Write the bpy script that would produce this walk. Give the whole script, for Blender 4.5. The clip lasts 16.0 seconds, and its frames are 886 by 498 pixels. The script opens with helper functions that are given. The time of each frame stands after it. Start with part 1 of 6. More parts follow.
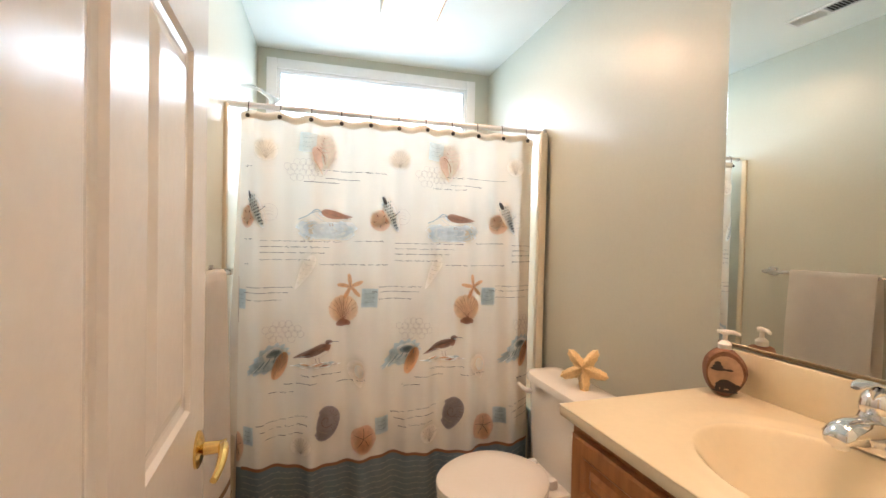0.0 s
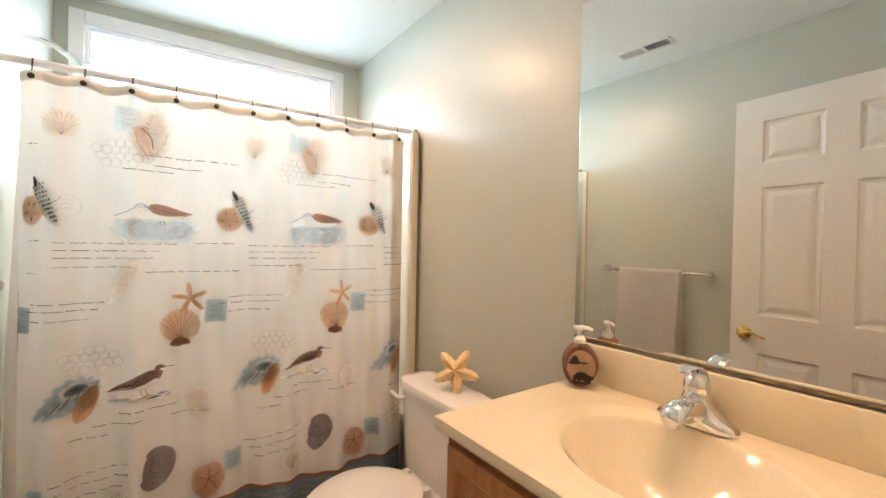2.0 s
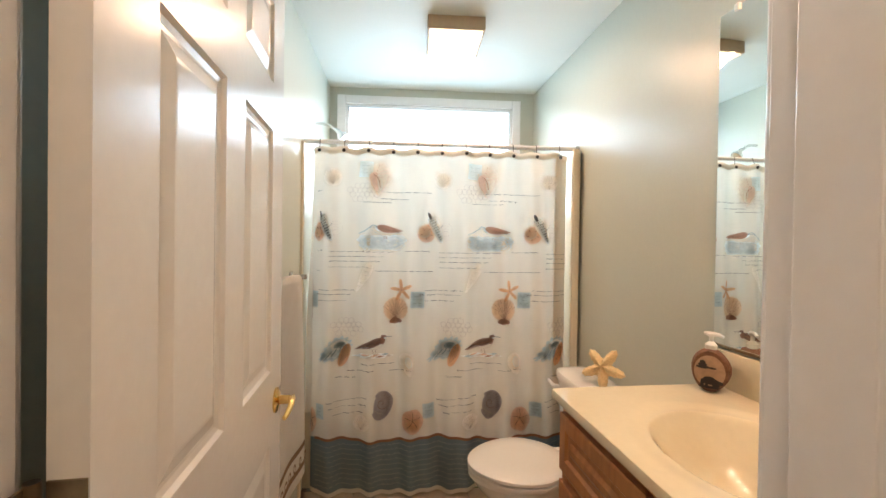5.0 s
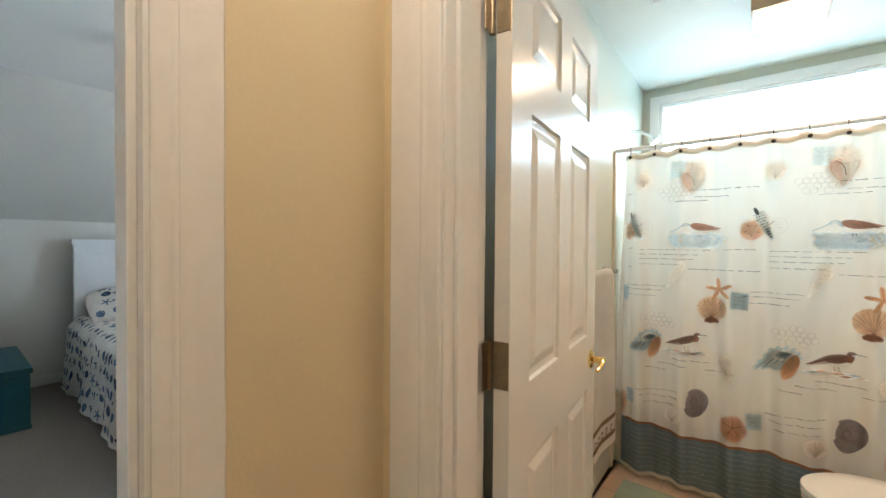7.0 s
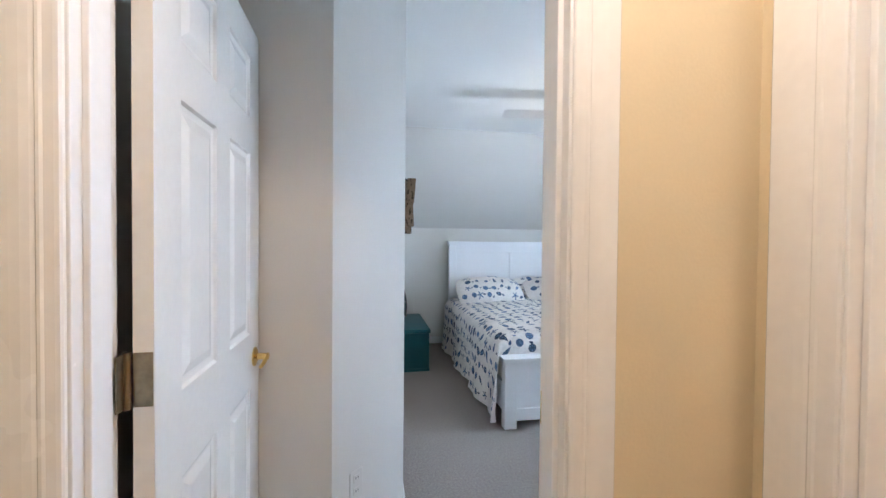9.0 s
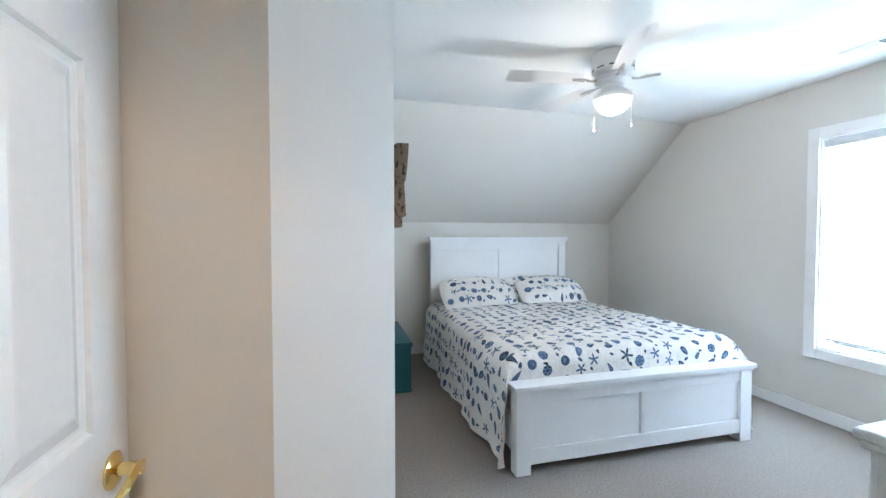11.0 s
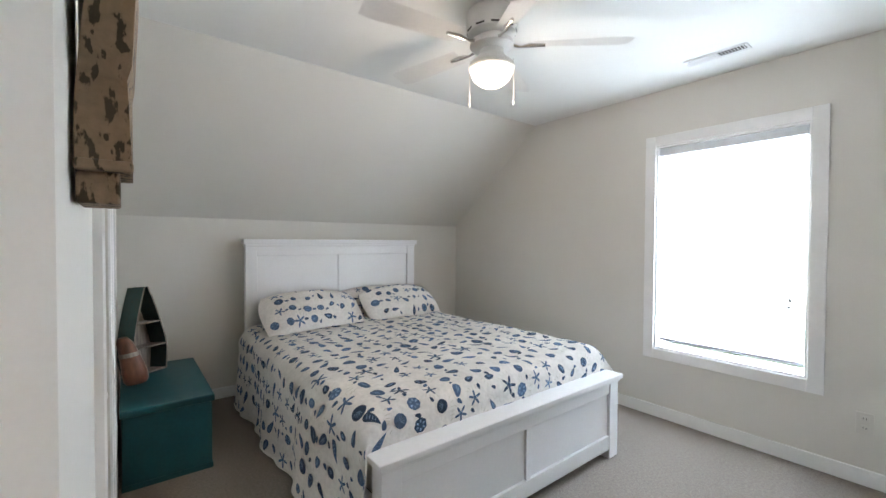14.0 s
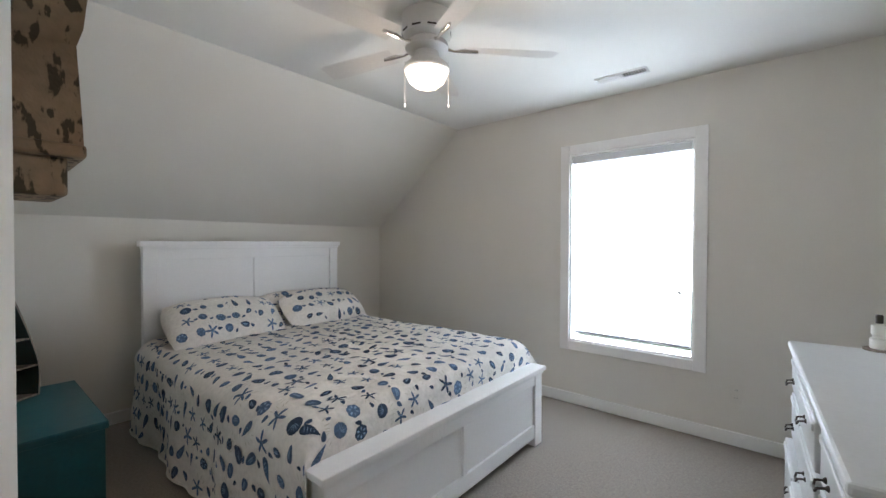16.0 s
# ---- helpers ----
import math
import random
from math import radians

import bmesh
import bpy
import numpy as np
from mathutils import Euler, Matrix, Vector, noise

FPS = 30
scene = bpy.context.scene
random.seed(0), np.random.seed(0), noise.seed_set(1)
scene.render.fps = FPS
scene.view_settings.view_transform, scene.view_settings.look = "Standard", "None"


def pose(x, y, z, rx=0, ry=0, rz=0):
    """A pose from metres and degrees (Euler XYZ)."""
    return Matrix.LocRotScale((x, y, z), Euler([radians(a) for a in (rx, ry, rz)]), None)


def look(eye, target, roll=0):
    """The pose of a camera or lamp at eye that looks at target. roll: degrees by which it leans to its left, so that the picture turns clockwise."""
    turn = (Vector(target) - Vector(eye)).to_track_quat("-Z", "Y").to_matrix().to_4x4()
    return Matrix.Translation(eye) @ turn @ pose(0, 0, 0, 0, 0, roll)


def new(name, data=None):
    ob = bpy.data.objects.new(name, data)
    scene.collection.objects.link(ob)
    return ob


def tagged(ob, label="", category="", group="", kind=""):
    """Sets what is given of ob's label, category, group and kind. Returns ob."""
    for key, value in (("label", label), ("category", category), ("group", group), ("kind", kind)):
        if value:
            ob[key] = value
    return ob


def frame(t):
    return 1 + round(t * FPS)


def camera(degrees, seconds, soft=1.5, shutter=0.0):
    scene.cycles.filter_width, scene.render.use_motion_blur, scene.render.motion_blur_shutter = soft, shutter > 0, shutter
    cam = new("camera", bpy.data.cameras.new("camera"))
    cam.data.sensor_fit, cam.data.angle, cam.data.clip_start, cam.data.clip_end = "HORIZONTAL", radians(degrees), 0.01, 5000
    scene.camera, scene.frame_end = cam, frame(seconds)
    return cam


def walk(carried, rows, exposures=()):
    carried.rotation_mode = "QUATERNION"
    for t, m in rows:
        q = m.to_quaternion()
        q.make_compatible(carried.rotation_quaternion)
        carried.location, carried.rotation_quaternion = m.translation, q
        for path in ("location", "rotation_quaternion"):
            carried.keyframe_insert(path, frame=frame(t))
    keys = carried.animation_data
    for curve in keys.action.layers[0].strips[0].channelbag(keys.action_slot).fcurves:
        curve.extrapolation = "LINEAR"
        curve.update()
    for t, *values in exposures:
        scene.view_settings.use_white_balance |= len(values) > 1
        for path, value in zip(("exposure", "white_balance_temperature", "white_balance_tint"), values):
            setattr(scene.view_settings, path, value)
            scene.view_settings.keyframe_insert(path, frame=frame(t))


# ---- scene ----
PATH = [
    (0, (0.491, -1.887, 1.299), (0.978, 0.053, 1.261), 1.3),
    (0.5, (0.491, -1.824, 1.301), (1.163, 0.059, 1.269), 1.2),
    (1, (0.501, -1.8, 1.297), (1.329, 0.02, 1.274), 1.2),
    (1.5, (0.515, -1.797, 1.302), (1.481, -0.046, 1.278), 1.2),
    (2, (0.529, -1.803, 1.306), (1.59, -0.108, 1.283), 1.2),
    (2.5, (0.534, -1.823, 1.303), (1.627, -0.147, 1.28), 1.1),
    (3, (0.541, -1.852, 1.302), (1.641, -0.181, 1.283), 1.1),
    (5.5, (0.629, -2.258, 1.329), (0.379, -0.274, 1.308), 0.7),
    (6, (0.649, -2.338, 1.324), (0.045, -0.431, 1.303), 0.6),
    (6.5, (0.685, -2.427, 1.319), (-0.264, -0.667, 1.295), 0.7),
    (7, (0.73, -2.517, 1.316), (-0.522, -0.957, 1.284), 0.4),
    (7.5, (0.795, -2.601, 1.321), (-0.779, -1.367, 1.29), 0.1),
    (8, (0.815, -2.633, 1.323), (-0.972, -1.736, 1.291), -0.1),
    (8.5, (0.822, -2.672, 1.312), (-1.083, -2.064, 1.289), 0.1),
    (9, (0.806, -2.712, 1.317), (-1.162, -2.36, 1.281), 0.5),
    (11.5, (-0.086, -2.719, 1.324), (-1.982, -2.086, 1.255), -0.2),
    (12, (-0.257, -2.656, 1.319), (-2.07, -1.813, 1.269), 0.1),
    (12.5, (-0.362, -2.6, 1.323), (-2.104, -1.618, 1.275), 0.2),
    (13, (-0.454, -2.549, 1.32), (-2.134, -1.466, 1.275), 0.3),
    (13.5, (-0.526, -2.517, 1.316), (-2.156, -1.359, 1.277), 0.3),
    (14, (-0.608, -2.509, 1.316), (-2.181, -1.275, 1.276), 0.3),
    (14.5, (-0.666, -2.493, 1.316), (-2.188, -1.197, 1.274), 0.3),
    (15, (-0.701, -2.506, 1.321), (-2.159, -1.137, 1.274), 0.3),
    (15.5, (-0.713, -2.556, 1.319), (-2.098, -1.113, 1.279), 0.4),
    (16, (-0.688, -2.579, 1.313), (-1.972, -1.046, 1.282), 0.1),
]
cam = camera(95.0, 16.0)
walk(cam, [(t, look(eye, target, roll)) for t, eye, target, roll in PATH],
     [(0.0, -0.03, 6450, 15), (3.0, 0.0, 6400, 14), (5.5, -0.15, 6250, 9), (7.0, -0.02, 5900, 2), (8.0, 0.38, 5550, 1), (9.0, 0.60, 5480, 8), (11.5, 0.7, 5950, 5), (12.5, 0.55, 6400, 8), (14.0, 0.22, 6700, 10), (16.0, -0.22, 6750, 11)])

# ---- world and lights ----
world = bpy.data.worlds.new("world")
scene.world = world
world.use_nodes = True
wn = world.node_tree
sky = wn.nodes.new("ShaderNodeTexSky")
sky.sky_type, sky.sun_disc = "NISHITA", False
sky.sun_elevation, sky.sun_rotation = radians(48), radians(200)
wn.links.new(sky.outputs["Color"], wn.nodes["Background"].inputs["Color"])
wn.nodes["Background"].inputs["Strength"].default_value = 0.15


def sun_lamp(strength, aim):
    ob = new("sun", bpy.data.lights.new("sun", "SUN"))
    ob.data.energy, ob.data.angle, ob.data.color = strength, radians(0.6), (1, 0.95, 0.88)
    ob.matrix_world = look((0, 0, 0), aim)
    return ob


def area_lamp(name, eye, target, sx, sy, watts, color):
    ob = new(name, bpy.data.lights.new(name, "AREA"))
    ob.data.shape, ob.data.size, ob.data.size_y = "RECTANGLE", sx, sy
    ob.data.energy, ob.data.color = watts, color
    ob.matrix_world = look(eye, target)
    return ob


def point_lamp(name, at, watts, color, radius):
    ob = new(name, bpy.data.lights.new(name, "POINT"))
    ob.data.energy, ob.data.color, ob.data.shadow_soft_size = watts, color, radius
    ob.location = at
    return ob


sun_lamp(2.5, (-0.2, 0.75, -0.9))          # the sun stands behind the house
DAY = (0.66, 0.82, 1.0)
WARM = (1.0, 0.61, 0.38)
area_lamp("bath_window_daylight", (0.695, 0.865, 1.935), (0.695, -1.0, 1.5), 1.17, 0.74, 14.5, (0.44, 0.745, 1.0))
area_lamp("bedroom_window_daylight", (-1.59, 0.742, 1.27), (-1.59, -3, 1.27), 0.82, 1.46, 98, DAY)
area_lamp("bath_ceiling_bulb", (0.79, -0.07, 2.358), (0.792, -0.069, 0), 0.24, 0.24, 11, WARM)
for k in range(3):
    point_lamp("vanity_bulb", (1.44 + 0.012 * k, -1.2 - 0.2 * k, 2.22), 13.5, WARM, 0.045)
# hall lamp out of view, placed from the warm light and shadow edges
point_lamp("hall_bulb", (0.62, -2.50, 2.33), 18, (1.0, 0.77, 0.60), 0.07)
point_lamp("fan_bulb", (-2.06, -1.07, 2.05), 11, (1, 0.88, 0.76), 0.09)

# ---- materials ----


def material(name, color, rough=0.5, metal=0.0, vary=0.06, scale=3.0, bump=0.0, fine=60.0, island=0.0, transmit=0.0, sheen=0.0, coat=0.0, spec=0.5):
    """A painted or natural surface: colour varied at two scales, roughness varied, fine relief."""
    m = bpy.data.materials.new(name)
    m.use_nodes = True
    nt = m.node_tree
    n, l = nt.nodes, nt.links
    b = n["Principled BSDF"]
    tc = n.new("ShaderNodeTexCoord")
    big, small = n.new("ShaderNodeTexNoise"), n.new("ShaderNodeTexNoise")
    big.inputs["Scale"].default_value, small.inputs["Scale"].default_value = scale, fine
    big.inputs["Detail"].default_value, small.inputs["Detail"].default_value = 4, 3
    l.new(tc.outputs["Object"], big.inputs["Vector"])
    l.new(tc.outputs["Object"], small.inputs["Vector"])
    add = n.new("ShaderNodeMath")
    add.operation = "ADD"
    l.new(big.outputs["Fac"], add.inputs[0])
    l.new(small.outputs["Fac"], add.inputs[1])
    mr = n.new("ShaderNodeMapRange")
    mr.inputs["From Min"].default_value, mr.inputs["From Max"].default_value = 0.6, 1.4
    mr.inputs["To Min"].default_value, mr.inputs["To Max"].default_value = 1 - vary, 1 + vary
    l.new(add.outputs[0], mr.inputs["Value"])
    hsv = n.new("ShaderNodeHueSaturation")
    hsv.inputs["Color"].default_value = (*color, 1)
    l.new(mr.outputs[0], hsv.inputs["Value"])
    if island:
        geo = n.new("ShaderNodeNewGeometry")
        mi = n.new("ShaderNodeMapRange")
        mi.inputs["To Min"].default_value, mi.inputs["To Max"].default_value = 1 - island, 1 + island
        l.new(geo.outputs["Random Per Island"], mi.inputs["Value"])
        mul = n.new("ShaderNodeMath")
        mul.operation = "MULTIPLY"
        l.new(mi.outputs[0], mul.inputs[0])
        l.new(mr.outputs[0], mul.inputs[1])
        l.new(mul.outputs[0], hsv.inputs["Value"])
    l.new(hsv.outputs[0], b.inputs["Base Color"])
    rr = n.new("ShaderNodeMapRange")
    rr.inputs["To Min"].default_value, rr.inputs["To Max"].default_value = max(rough - 0.06, 0.02), min(rough + 0.06, 1)
    l.new(big.outputs["Fac"], rr.inputs["Value"])
    l.new(rr.outputs[0], b.inputs["Roughness"])
    b.inputs["Metallic"].default_value = metal
    b.inputs["Specular IOR Level"].default_value = spec
    b.inputs["Transmission Weight"].default_value = transmit
    b.inputs["Sheen Weight"].default_value = sheen
    b.inputs["Coat Weight"].default_value = coat
    if bump:
        bp = n.new("ShaderNodeBump")
        bp.inputs["Strength"].default_value, bp.inputs["Distance"].default_value = bump, 0.004
        l.new(small.outputs["Fac"], bp.inputs["Height"])
        l.new(bp.outputs[0], b.inputs["Normal"])
    return m


def cloth(name, color, through_light=0.4, vary=0.05, island=0.0, weave=900.0, bump=0.25):
    """Thin woven fabric that lets some light through."""
    m = material(name, color, 0.85, vary=vary, scale=5, bump=bump, fine=weave, island=island, spec=0.2)
    nt = m.node_tree
    n, l = nt.nodes, nt.links
    hsv = next(x for x in n if x.type == "HUE_SAT")
    tr, mix = n.new("ShaderNodeBsdfTranslucent"), n.new("ShaderNodeMixShader")
    l.new(hsv.outputs[0], tr.inputs["Color"])
    mix.inputs["Fac"].default_value = through_light
    l.new(n["Principled BSDF"].outputs[0], mix.inputs[1])
    l.new(tr.outputs[0], mix.inputs[2])
    l.new(mix.outputs[0], n["Material Output"].inputs["Surface"])
    return m


def glowing(name, color, strength):
    m = material(name, color, 0.3)
    b = m.node_tree.nodes["Principled BSDF"]
    b.inputs["Emission Color"].default_value, b.inputs["Emission Strength"].default_value = (*color, 1), strength
    return m


def glass_material(name, rough=0.0):
    m = bpy.data.materials.new(name)
    m.use_nodes = True
    b = m.node_tree.nodes["Principled BSDF"]
    b.inputs["Transmission Weight"].default_value, b.inputs["Roughness"].default_value = 1.0, rough
    b.inputs["IOR"].default_value = 1.45
    return m


def carpet_material(name):
    m = material(name, (0.23, 0.195, 0.168), 0.95, vary=0.34, scale=75, bump=1.0, fine=170, spec=0.05, sheen=0.2)
    return m


def wood_material(name, dark, light, rough=0.35, axis=(1, 12, 12)):
    m = bpy.data.materials.new(name)
    m.use_nodes = True
    n, l = m.node_tree.nodes, m.node_tree.links
    tc, mp, no = n.new("ShaderNodeTexCoord"), n.new("ShaderNodeMapping"), n.new("ShaderNodeTexNoise")
    mp.inputs["Scale"].default_value = axis
    no.inputs["Scale"].default_value, no.inputs["Detail"].default_value = 6, 8
    ra = n.new("ShaderNodeValToRGB")
    ra.color_ramp.elements[0].position, ra.color_ramp.elements[1].position = 0.3, 0.7
    ra.color_ramp.elements[0].color, ra.color_ramp.elements[1].color = (*dark, 1), (*light, 1)
    l.new(tc.outputs["Object"], mp.inputs["Vector"])
    l.new(mp.outputs[0], no.inputs["Vector"])
    l.new(no.outputs["Fac"], ra.inputs["Fac"])
    l.new(ra.outputs[0], n["Principled BSDF"].inputs["Base Color"])
    n["Principled BSDF"].inputs["Roughness"].default_value = rough
    bp = n.new("ShaderNodeBump")
    bp.inputs["Strength"].default_value, bp.inputs["Distance"].default_value = 0.2, 0.002
    l.new(no.outputs["Fac"], bp.inputs["Height"])
    l.new(bp.outputs[0], n["Principled BSDF"].inputs["Normal"])
    return m


def chipped_paint(name, paint, under, amount=0.54):
    """Old paint flaked off in patches over dark wood."""
    m = material(name, paint, 0.7, vary=0.2, scale=14, bump=0.6, fine=90)
    n, l = m.node_tree.nodes, m.node_tree.links
    tc, mp, no = n.new("ShaderNodeTexCoord"), n.new("ShaderNodeMapping"), n.new("ShaderNodeTexNoise")
    mp.inputs["Scale"].default_value = (95, 95, 36)
    no.inputs["Scale"].default_value, no.inputs["Detail"].default_value = 1.0, 5
    ra = n.new("ShaderNodeValToRGB")
    ra.color_ramp.elements[0].position, ra.color_ramp.elements[1].position = amount, amount + 0.04
    mix = n.new("ShaderNodeMix")
    mix.data_type = "RGBA"
    l.new(tc.outputs["Object"], mp.inputs["Vector"])
    l.new(mp.outputs[0], no.inputs["Vector"])
    l.new(no.outputs["Fac"], ra.inputs["Fac"])
    l.new(ra.outputs[0], mix.inputs["Factor"])
    hsv = next(x for x in n if x.type == "HUE_SAT")
    l.new(hsv.outputs[0], mix.inputs["A"])
    mix.inputs["B"].default_value = (*under, 1)
    l.new(mix.outputs["Result"], n["Principled BSDF"].inputs["Base Color"])
    return m


BATH_WALL = material("sage_satin_paint", (0.56, 0.57, 0.485), 0.32, vary=0.025, bump=0.035, fine=90)
BED_WALL = material("cream_flat_paint", (0.68, 0.65, 0.60), 0.6, vary=0.025, bump=0.06, fine=140)
HALL_WALL = material("tan_flat_paint", (0.74, 0.63, 0.43), 0.5, vary=0.03, bump=0.12, fine=140)
CEIL = material("white_ceiling_paint", (0.80, 0.79, 0.76), 0.75, vary=0.02, bump=0.15, fine=110)
BATH_CEIL = material("pale_ceiling_paint", (0.80, 0.82, 0.77), 0.6, vary=0.02, bump=0.15, fine=110)
TRIM = material("white_gloss_trim", (0.86, 0.85, 0.84), 0.25, vary=0.03, bump=0.05, fine=40)
DOOR = material("white_semi_gloss_door", (0.80, 0.78, 0.74), 0.22, vary=0.03, bump=0.08, fine=50)
BED_WHITE = material("white_lacquer", (0.82, 0.82, 0.83), 0.35, vary=0.03)
DRESSER_WHITE = material("worn_white_dresser_paint", (0.62, 0.63, 0.64), 0.4, vary=0.05, scale=9, bump=0.06)
CARPET = carpet_material("beige_carpet")
TILE = material("tan_floor_tile", (0.50, 0.36, 0.25), 0.35, vary=0.12, scale=8)
GROUT = material("grout", (0.42, 0.36, 0.30), 0.9, vary=0.1)
CHROME = material("chrome", (0.80, 0.81, 0.83), 0.07, 1.0, vary=0.02)
NICKEL = material("brushed_nickel", (0.62, 0.60, 0.57), 0.22, 1.0, vary=0.05)
BRASS = material("polished_brass", (0.83, 0.60, 0.22), 0.14, 1.0, vary=0.06)
OLD_BRASS = material("aged_brass", (0.28, 0.225, 0.15), 0.32, 1.0, vary=0.2, scale=30)
IRON = material("dark_bronze", (0.06, 0.05, 0.045), 0.4, 0.6, vary=0.1)
PORCELAIN = material("white_porcelain", (0.82, 0.79, 0.73), 0.17, vary=0.015, coat=0.1)
MARBLE = material("cream_cultured_marble", (0.80, 0.70, 0.49), 0.10, vary=0.03, scale=6, coat=0.4)
SURROUND = material("almond_fibreglass", (0.80, 0.72, 0.56), 0.2, vary=0.03)
OAK = wood_material("honey_oak", (0.33, 0.13, 0.045), (0.46, 0.21, 0.08), 0.3, (9, 9, 1))
TOWEL = material("white_terry", (0.95, 0.92, 0.86), 0.95, vary=0.05, scale=12, bump=0.10, fine=320, spec=0.1)
TOWEL_BAND = cloth("brown_terry_band", (0.36, 0.25, 0.17), 0.1, 0.1, 0, 260, 0.12)
MIRROR = bpy.data.materials.new("mirror_silver")
MIRROR.use_nodes = True
mb = MIRROR.node_tree.nodes["Principled BSDF"]
mb.inputs["Base Color"].default_value, mb.inputs["Metallic"].default_value, mb.inputs["Roughness"].default_value = (0.82, 0.85, 0.82, 1), 1.0, 0.0
PANE = glass_material("window_glass")
MAT_GREEN = material("green_bath_mat", (0.30, 0.36, 0.28), 0.95, vary=0.2, scale=10, bump=1.0, fine=300, spec=0.05)
STARFISH = material("dried_starfish", (0.86, 0.64, 0.33), 0.7, vary=0.2, scale=25, bump=0.9, fine=180)
BARK = material("brown_bark", (0.19, 0.085, 0.045), 0.7, vary=0.4, scale=20, bump=1.0, fine=110)
CARVED = material("pale_carved_wood", (0.44, 0.27, 0.16), 0.5, vary=0.3, scale=18)
SOOT = material("dark_carving", (0.03, 0.02, 0.018), 0.5, vary=0.2)
IVORY = material("ivory_plastic", (0.66, 0.63, 0.58), 0.35, vary=0.02)
PLASTIC = material("white_plastic", (0.82, 0.80, 0.76), 0.3, vary=0.02)
TEAL = material("teal_paint", (0.006, 0.078, 0.098), 0.42, vary=0.15, scale=7, bump=0.1)
OLD_GREEN = chipped_paint("worn_teal_paint", (0.035, 0.07, 0.066), (0.06, 0.06, 0.04), 0.62)
GREY_WOOD = wood_material("grey_weathered_wood", (0.12, 0.09, 0.075), (0.30, 0.25, 0.21), 0.7, (8, 8, 1))
RED_WOOD = wood_material("red_brown_wood", (0.07, 0.024, 0.012), (0.18, 0.065, 0.03), 0.3, (6, 6, 2))
CHIPPED = chipped_paint("chipped_tan_paint", (0.24, 0.165, 0.105), (0.05, 0.035, 0.018))
QUILT = cloth("white_quilt", (0.79, 0.755, 0.72), 0.06, 0.13, 0, 48, 1.0)
QUILT_INK = cloth("navy_print", (0.075, 0.125, 0.215), 0.1, 0.45, 0.5, 90, 0.5)
QUILT_INK_PALE = cloth("blue_print", (0.22, 0.33, 0.50), 0.1, 0.3, 0.3, 60, 0.5)
QUILT_CORAL = cloth("sand_coral_print", (0.62, 0.58, 0.52), 0.1, 0.1, 0.1, 60, 0.5)
SHADE = cloth("white_window_shade", (0.85, 0.85, 0.85), 0.55, 0.01, 0, 300, 0.1)
BLADE = material("white_fan_blade", (0.74, 0.72, 0.70), 0.45, vary=0.04)
LAMP_GLASS = glowing("lit_frosted_glass", (1.0, 0.86, 0.72), 5.0)
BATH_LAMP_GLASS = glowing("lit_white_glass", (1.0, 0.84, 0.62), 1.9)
SKYGLOW = glowing("bright_overcast_sky", (0.90, 0.97, 1.0), 7.0)
LAWN = material("lawn", (0.09, 0.13, 0.05), 0.9, vary=0.3, scale=0.4)

# ---- mesh helpers ----


def part(name, bm, mat, parent=None, label="", smooth=False):
    """Links a bmesh as one mesh object under a thing or part."""
    me = bpy.data.meshes.new(name)
    bmesh.ops.recalc_face_normals(bm, faces=bm.faces)
    bm.to_mesh(me)
    bm.free()
    me.materials.append(mat)
    if smooth:
        for p in me.polygons:
            p.use_smooth = True
        me.set_sharp_from_angle(angle=radians(38))
    ob = new(name, me)
    if parent is not None:
        ob.parent = parent
    if label:
        ob["label"] = label
    return ob


def empty(name, label, category, m=None, group="", kind=""):
    ob = new(name)
    ob.empty_display_size = 0.1
    if m is not None:
        ob.matrix_world = m
    return tagged(ob, label, category, group, kind)


def box(bm, lo, hi, bevel=0.0, seg=2):
    """A box between two corners, with rounded edges."""
    made = bmesh.ops.create_cube(bm, size=1.0)["verts"]
    for v in made:
        v.co = Vector(((lo[k] + hi[k]) / 2 + v.co[k] * abs(hi[k] - lo[k]) for k in range(3)))
    if bevel:
        edges = list({e for v in made for e in v.link_edges})
        bmesh.ops.bevel(bm, geom=edges, offset=bevel, segments=seg, affect="EDGES", profile=0.5, clamp_overlap=True)
    return bm


def boxes(*items, bevel=0.0):
    bm = bmesh.new()
    for lo, hi in items:
        box(bm, lo, hi, bevel)
    return bm


def grid(bm, nu, nv, f, closed_u=False):
    """A sheet of nu by nv points given by f(u, v) with u and v from 0 to 1."""
    rows = [[bm.verts.new(f(i / (nu if closed_u else nu - 1), j / (nv - 1))) for i in range(nu)] for j in range(nv)]
    for j in range(nv - 1):
        for i in range(nu if closed_u else nu - 1):
            k = (i + 1) % nu
            bm.faces.new((rows[j][i], rows[j][k], rows[j + 1][k], rows[j + 1][i]))
    return rows


def lathe(bm, profile, n=24, at=(0, 0, 0), caps=True):
    """A turned shape about the z axis from (radius, height) pairs."""
    rows = grid(bm, n, len(profile), lambda u, v: Vector((
        at[0] + profile[round(v * (len(profile) - 1))][0] * math.cos(u * math.tau),
        at[1] + profile[round(v * (len(profile) - 1))][0] * math.sin(u * math.tau),
        at[2] + profile[round(v * (len(profile) - 1))][1])), True)
    if caps:
        bm.faces.new(rows[0])
        bm.faces.new(rows[-1])
    return bm


